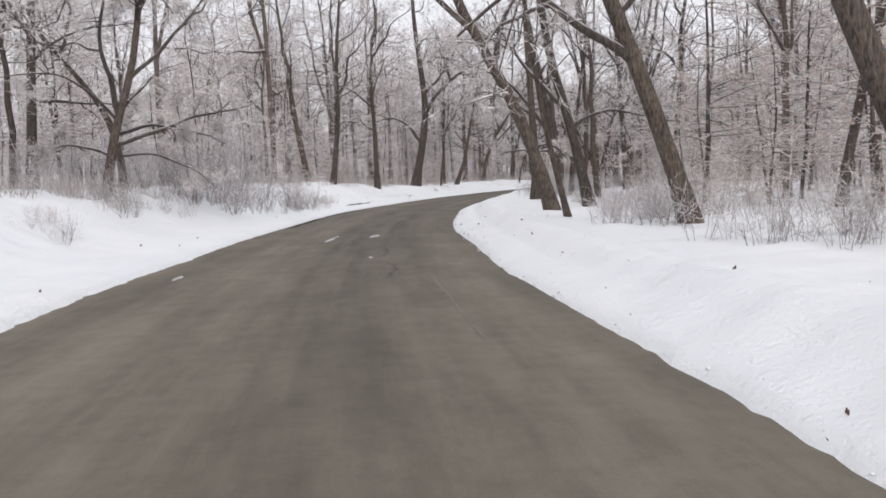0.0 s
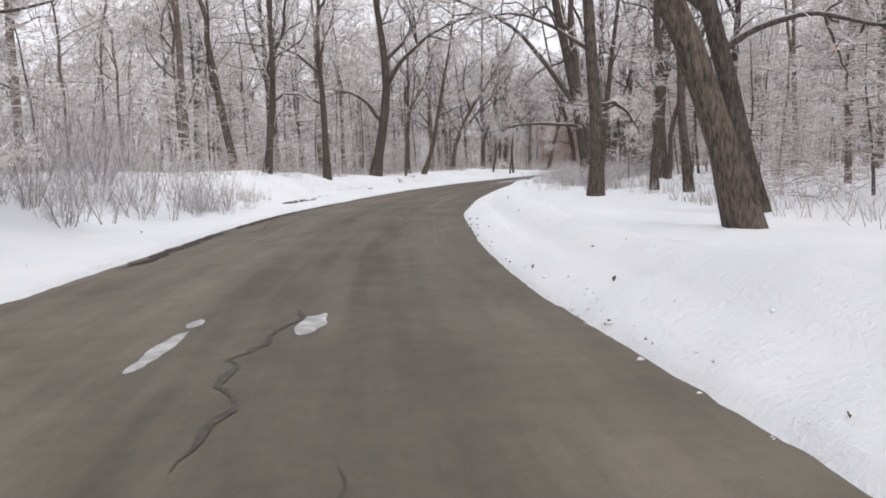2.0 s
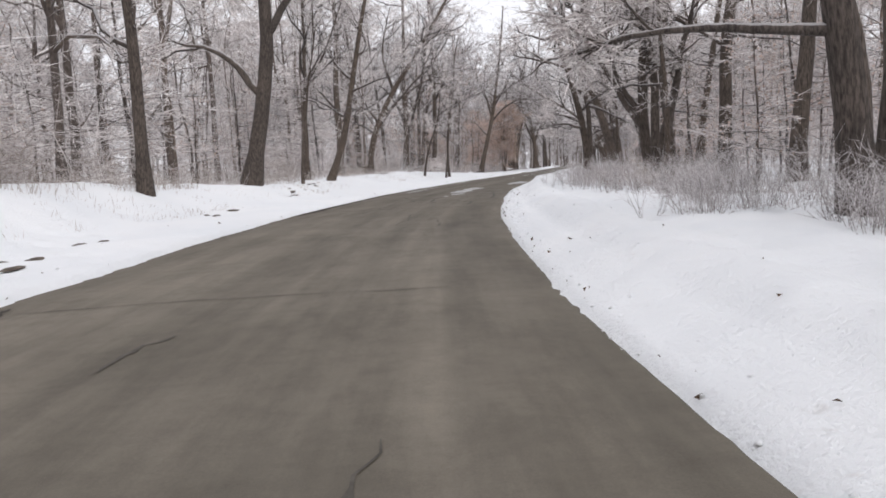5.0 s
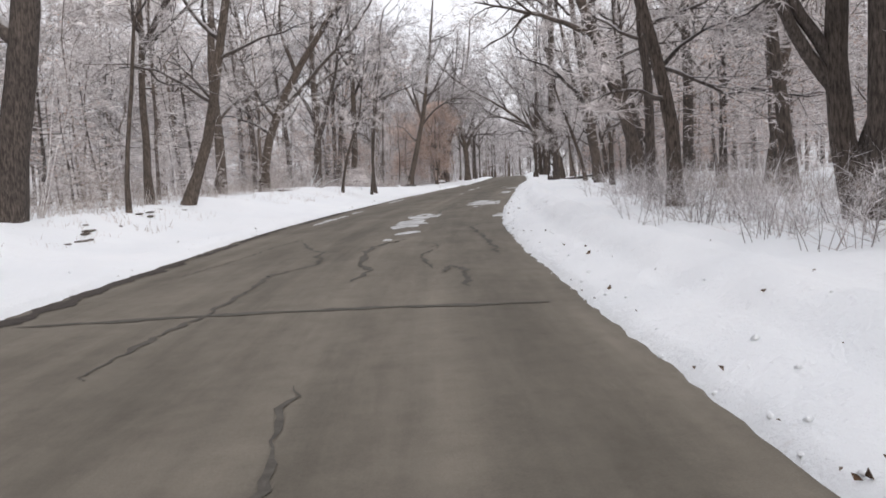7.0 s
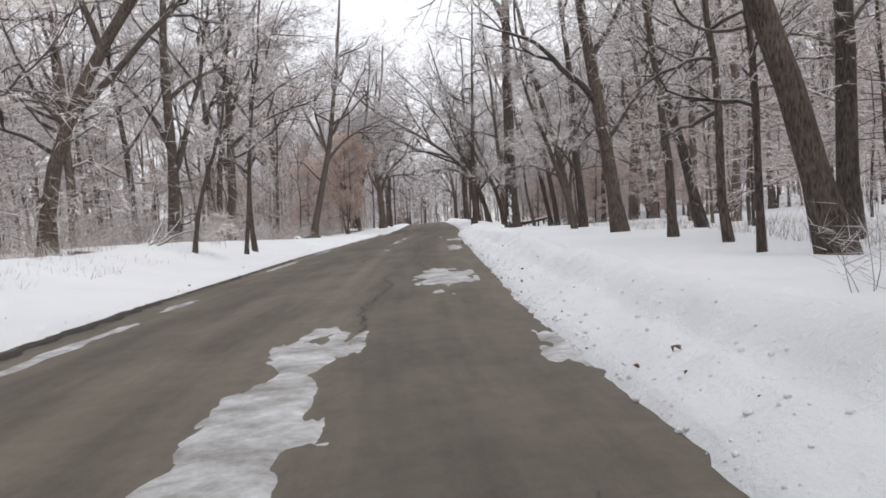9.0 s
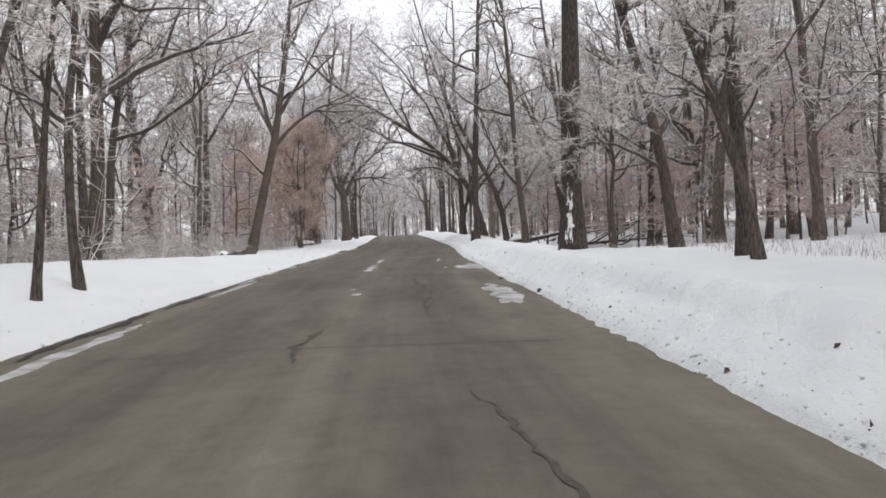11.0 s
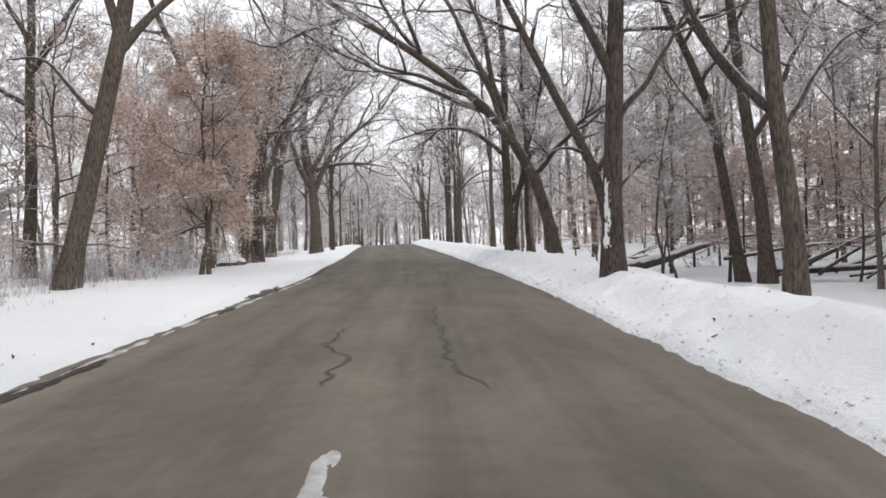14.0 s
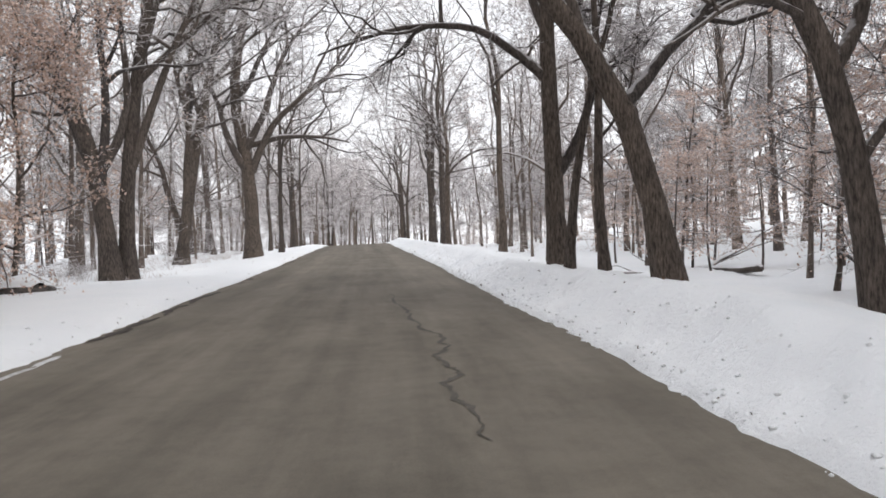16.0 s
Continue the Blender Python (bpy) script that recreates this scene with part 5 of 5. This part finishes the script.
# road: tarred joints across, wandering cracks along
def cracks():
    def across(y, d0, d1, skew, w, seed):
        ribbon("crack", [(y, d0), (y + skew * 0.5, (d0 + d1) / 2), (y + skew, d1)], w, TAR, road, seed, wander=0.4)

    across(16.1, -2.3, 2.0, 0.7, 0.055, 1)
    across(30.0, -2.5, 1.5, 0.6, 0.05, 2)
    across(45.5, -2.6, 2.3, 0.3, 0.05, 3)
    across(62.7, -2.7, 2.6, -0.5, 0.30, 4)
    across(84.0, -2.8, 2.8, 0.4, 0.05, 5)
    across(96.0, -2.8, 2.9, -0.3, 0.05, 6)
    across(108.0, -2.9, 3.0, -0.4, 0.26, 7)
    across(128.1, -2.6, 1.4, -0.6, 0.13, 8)
    across(151.0, -2.6, 2.5, 0.3, 0.09, 9)
    run = lambda w, seed, *p: ribbon("crack", p, 1.7 * w, TAR, road, seed)
    run(0.07, 21, (41, 1.25), (39.3, 0.96), (37.7, 1.11), (36.7, 1.0), (35.6, 1.18))
    run(0.05, 22, (36.0, 1.3), (35.1, 1.45), (33.0, 1.5), (31.1, 1.1))
    run(0.06, 23, (36.6, -2.2), (34.3, -2.0), (32.3, -1.8))
    run(0.05, 24, (43.8, -0.4), (42.6, -0.6))
    run(0.09, 25, (72.0, -1.5), (68.9, -0.6), (67.1, -0.5), (65.6, -0.7), (62.2, -0.85), (60.0, -0.9))
    run(0.13, 26, (71.0, 0.95), (70.2, 0.55), (68.7, 0.3), (66.2, 0.48), (64.4, 0.46))
    run(0.06, 27, (68.8, 1.52), (67.0, 1.4), (65.5, 1.5))
    run(0.10, 28, (64.9, 1.59), (65.6, 1.8), (64.9, 2.0), (63.5, 1.9))
    run(0.09, 29, (74.6, 2.27), (72.1, 2.24), (69.0, 2.3), (67.0, 2.45))
    run(0.05, 30, (69.6, 1.4), (68.6, 1.35))
    run(0.06, 31, (72.6, -1.5), (70.1, -1.7), (66.0, -2.2))
    run(0.09, 32, (97.4, 0.0), (96.2, -0.1), (95.0, -0.05))
    run(0.08, 33, (106.8, 1.2), (104.2, 1.27), (102.1, 1.24), (98.0, 1.3))
    run(0.07, 34, (126.7, 0.6), (122.3, 0.65), (119.4, 0.97))
    run(0.07, 35, (124.0, -0.7), (121.5, -0.5), (119.8, -0.35))
    run(0.07, 36, (144.2, 0.76), (140.1, 1.0), (137.2, 1.18), (135.3, 1.21), (133.2, 1.18))
    run(0.05, 37, (17.4, 0.9), (16.0, 1.0), (14.8, 0.85))
    run(0.06, 38, (21.5, 0.4), (19.5, 0.1), (17.5, 0.2))
    run(0.05, 39, (13.8, 1.05), (12.6, 1.2), (11.5, 0.95))
    run(0.05, 40, (57.0, 1.4), (55.5, 1.6), (54.2, 1.5))
    run(0.05, 41, (59.5, 0.6), (57.0, 0.7), (55.0, 0.55))
    run(0.06, 42, (89.0, 0.9), (86.5, 1.1), (83.0, 0.9), (80.0, 1.1))
    run(0.05, 43, (93.5, 1.4), (90.0, 1.7), (87.0, 1.6))
    # bare soil showing between asphalt and snow
    edge = random.Random(77)
    y = 26.0
    while y < 168:
        step = edge.uniform(3, 9) if y < 100 else edge.uniform(1.5, 4)
        if edge.random() < (0.45 if y < 60 else 0.85 if y < 100 else 0.55):
            ribbon("soil_edge", [(k, -float(half_width(k)) + edge.uniform(0.05, 0.2)) for k in np.arange(y, y + step + 0.1, 1.0)], edge.uniform(0.40, 0.75) if y < 100 else edge.uniform(0.18, 0.45), WET, road, int(y * 10), 0.007, "dark bare soil along the edge", 0.5)
        y += step
    # worn paint: a pale line near the right-hand edge
    pale = plain_material("worn_line", (0.15, 0.137, 0.115), (0.215, 0.198, 0.172), 14)
    ribbon("worn_line", [(12.0, 1.62), (9.5, 1.66), (6.5, 1.68)], 0.05, pale, road, 51, 0.005, "faint pale scuffed line", 0.12)
    ribbon("worn_line", [(40.0, 1.9), (34.0, 1.95), (26.5, 1.88)], 0.06, pale, road, 52, 0.005, "faint pale scuffed line", 0.12)


def patches():
    road_patch(77.6, 0.58, 6.0, 0.72, 1, 1, 0.014, 0.75)
    road_patch(75.7, 0.5, 3.2, 0.75, 0, 31, 0.012, 0.6)
    road_patch(79.2, 0.85, 2.0, 0.5, 4, 2, 0.012, 0.6)
    road_patch(87.5, 2.15, 5.5, 1.15, 0, 3, 0.014, 0.4)
    road_patch(101.5, 2.75, 3.0, 0.45, 2, 4, 0.012, 1.0)
    road_patch(72.6, 0.8, 0.9, 0.42, 15, 5, 0.01, 0.6)
    road_patch(70.9, 0.4, 0.5, 0.25, 0, 6, 0.008, 0.7)
    road_patch(78.4, 3.0, 2.2, 0.5, 0, 7, 0.016, 0.5)
    road_patch(80.5, -2.42, 4.6, 0.28, 0, 8)
    road_patch(85.4, -2.45, 2.6, 0.30, 0, 9)
    road_patch(82.3, -2.4, 1.8, 0.25, 0, 10)
    road_patch(20.8, 0.6, 1.1, 0.24, 5, 11, 0.01, 0.5)
    road_patch(20.2, -0.4, 1.5, 0.13, 4, 12, 0.008, 0.9)
    road_patch(21.1, -0.36, 0.4, 0.1, 4, 25, 0.008, 0.9)
    road_patch(15.0, 0.75, 0.34, 0.11, 0, 13, 0.01, 1.0)
    road_patch(13.0, -2.1, 0.5, 0.12, 0, 14)
    road_patch(112.2, -0.1, 3.4, 0.30, 0, 15, 0.01, 0.6)
    road_patch(116.6, -0.13, 2.6, 0.2, 0, 16, 0.008, 0.9)
    road_patch(102.4, 0.1, 0.4, 0.17, 10, 17, 0.01, 1.2)
    road_patch(103.8, 0.0, 0.26, 0.1, 0, 18, 0.008, 1.0)
    road_patch(111.0, 2.75, 3.2, 1.1, 0, 19, 0.02, 0.5, "wedge of packed snow spilling onto the asphalt")
    road_patch(102.3, 2.75, 2.4, 0.5, 0, 20, 0.02, 1.1, "ragged tongue of packed snow at the road's edge")
    road_patch(132.0, -3.42, 3.6, 0.42, 0, 41, 0.012, 0.5, "strip of bare brown soil between road and snow", True)
    road_patch(115.6, 1.95, 1.6, 0.14, 3, 21, 0.008, 0.7)
    road_patch(97.0, -2.75, 5.0, 0.3, 0, 23)
    for k in range(9):
        road_patch(109 + 3.4 * k, -float(half_width(109 + 3.4 * k)) + 0.12, 3.0, 0.13, 0, 60 + k, 0.01, 0.9)
    road_patch(106.0, -2.85, 5.0, 0.22, 0, 24)


shrubs()
cracks()
patches()
stone(17.4, 122.8, 0.75, 1.0, "dark flat stone poking through the snow", 0.45, False)
stone(18.7, 127.1, 0.8, 2.0, "dark broken rock bare of snow", 0.6, False, turn=40)
stone(17.7, 127.9, 0.55, 3.0, "small dark rock half buried in snow", 0.5)
stone(27.2, 149.6, 0.8, 4.0, "snow-covered boulder beside the road", 0.5, stretch=1.4, turn=-20)
stone(*off_road(101.4, 3.32), 0.09, 5.0, "small dark clod at the snow's edge", 0.8, False)
stone(*off_road(105.2, 3.1), 0.09, 6.0, "small dark clod at the snow's edge", 0.8, False)
fallen(36.4, 135.1, 11.5, 27, 1, 0.42, 1, "long fallen trunk lying dark in the snow", 2, None, 0.1)
fallen(40.8, 133.5, 5.5, -58, 1, 0.26, 2, "fallen tree with bare snow-dusted boughs", 5, None, -0.6)
fallen(40.7, 132.7, 4.8, -48, 33, 0.15, 3, "fallen bough propped up, snow along its top", 4, None, -1.0)
fallen(41.3, 132.1, 4.6, -36, 30, 0.13, 4, "fallen bough propped up, snow along its top", 3, None, -1.0)
fallen(39.5, 134.1, 4.2, -50, 9, 0.13, 5, "long fallen bough with snow along its top", 2, None, -5.0)
fallen(40.1, 132.7, 3.8, -60, 28, 0.09, 13, "thin snow-dusted branch in the heap", 3, None, -1.0)
fallen(41.9, 131.5, 3.4, -80, 14, 0.09, 14, "thin snow-dusted branch in the heap", 3, None, -1.0)
fallen(41.4, 130.5, 3.2, -20, 30, 0.08, 15, "thin snow-dusted branch in the heap", 3, None, -1.0)
fallen(47.3, 148.1, 13.5, 65, 0, 0.26, 6, "long thin log across the snowy woodland floor", 3, None, -0.6)
fallen(44.6, 152.0, 5.0, 15, 2, 0.18, 7, "half-buried log in snow", 3, None, 0.0)
fallen(50.5, 147.5, 4.0, 20, 4, 0.12, 8, "broken branch lying on the snow", 4, None, 0.0)
fallen(5.2, 96.0, 5.0, 60, 0, 0.25, 9, "fallen log under snow at the wood's edge", 3)
fallen(7.0, 102.5, 4.0, 75, 2, 0.2, 10, "broken branches heaped under snow", 5)
fallen(12.5, 121.5, 2.4, 30, 0, 0.12, 11, "thin broken branch lying on the snow", 3)
fallen(16.6, 125.6, 1.6, 100, 4, 0.08, 12, "thin broken branch lying on the snow", 3)
pick = random.Random(12)
for k in range(96):
    y = (46 + 12 * pick.random()) if k < 50 else (60 + 10 * pick.random()) if k < 76 else (70 + 10 * pick.random())
    d = -(4.0 + 0.07 * (y - 46) + 0.75 * pick.random())
    stone(*off_road(y, d), pick.uniform(0.05, 0.21), 20.0 + k, "clod of dark frozen soil on the washed-out bank", pick.uniform(0.24, 0.42), False, MUD, pick.uniform(1.5, 3.5), pick.uniform(60, 92))
beeches()
avenue = random.Random(31)
for k in range(34):
    y = 184 + 3.4 * k + avenue.uniform(-1.2, 1.2)
    left = k % 2 == 0
    x, yy = off_road(y, (half_width(y) + avenue.uniform(1.6, 5.0)) * (-1 if left else 1))
    tree(x, yy, avenue.uniform(0.26, 0.46), avenue.uniform(0, 360), avenue.uniform(-5, 5), avenue.uniform(-8, 8), h=avenue.uniform(15, 20), frost=False, sides=7, limbs=9, subs=5, fine=4, twigs=5, twig_r=0.018, twig_len=1.7, reach=0.55, **({"fork": 26, "fork_at": 0.3} if k % 3 == 0 else {}))
woods(200)
far_woods("far_woods", 310, True, -5, 150, 301)
far_woods("far_woods", 210, False, 95, 290, 401)
far_woods("far_woods", 100, False, 222, 320, 501, True)
undergrowth("undergrowth", FROST, 200, True, 4, 120, (2.4, 7.5), 61, "frosted saplings and brush under the trees", 0.2, 30)
undergrowth("undergrowth", FROST, 170, False, 4, 125, (2.2, 7.0), 62, "frosted saplings and brush under the trees", 6.0, 28)
undergrowth("undergrowth", GREY, 230, True, 100, 300, (2.0, 5.5), 63, "grey-brown saplings under the trees", 0.6, 30)
undergrowth("undergrowth", BRUSHY, 220, False, 110, 300, (1.8, 5.5), 64, "brown and grey saplings in the snowy wood", 3.0, 40)
undergrowth("undergrowth", BRUSHY, 190, True, 48, 130, (0.7, 2.2), 70, "brown frosted brush at the wood's edge", 0.0, 9)
undergrowth("undergrowth", BRUSHY, 130, False, 4, 62, (1.2, 4.5), 71, "tan frosted brush and saplings", 2.5, 20)
grass("grass", 5000, True, 8, 48, -2.5, 5.0, 72, 0.5)
grass("grass", 9000, True, 8, 104, 0.0, 4.5, 65, 0.6)
grass("grass", 7000, True, 104, 185, 1.6, 6.0, 74, 0.4)
grass("grass", 8000, False, 5, 120, 1.3, 4.0, 66, 0.45)
grass("grass", 1500, True, 96, 182, 0.2, 2.0, 69, 0.2)
grass("grass", 2600, True, 44, 100, -2.0, 2.8, 73, 0.22)
crumbs("snow_crumbs", 3600, 68)
litter("leaf_litter", 420, 67, "dead leaves and bark bits on the snow")
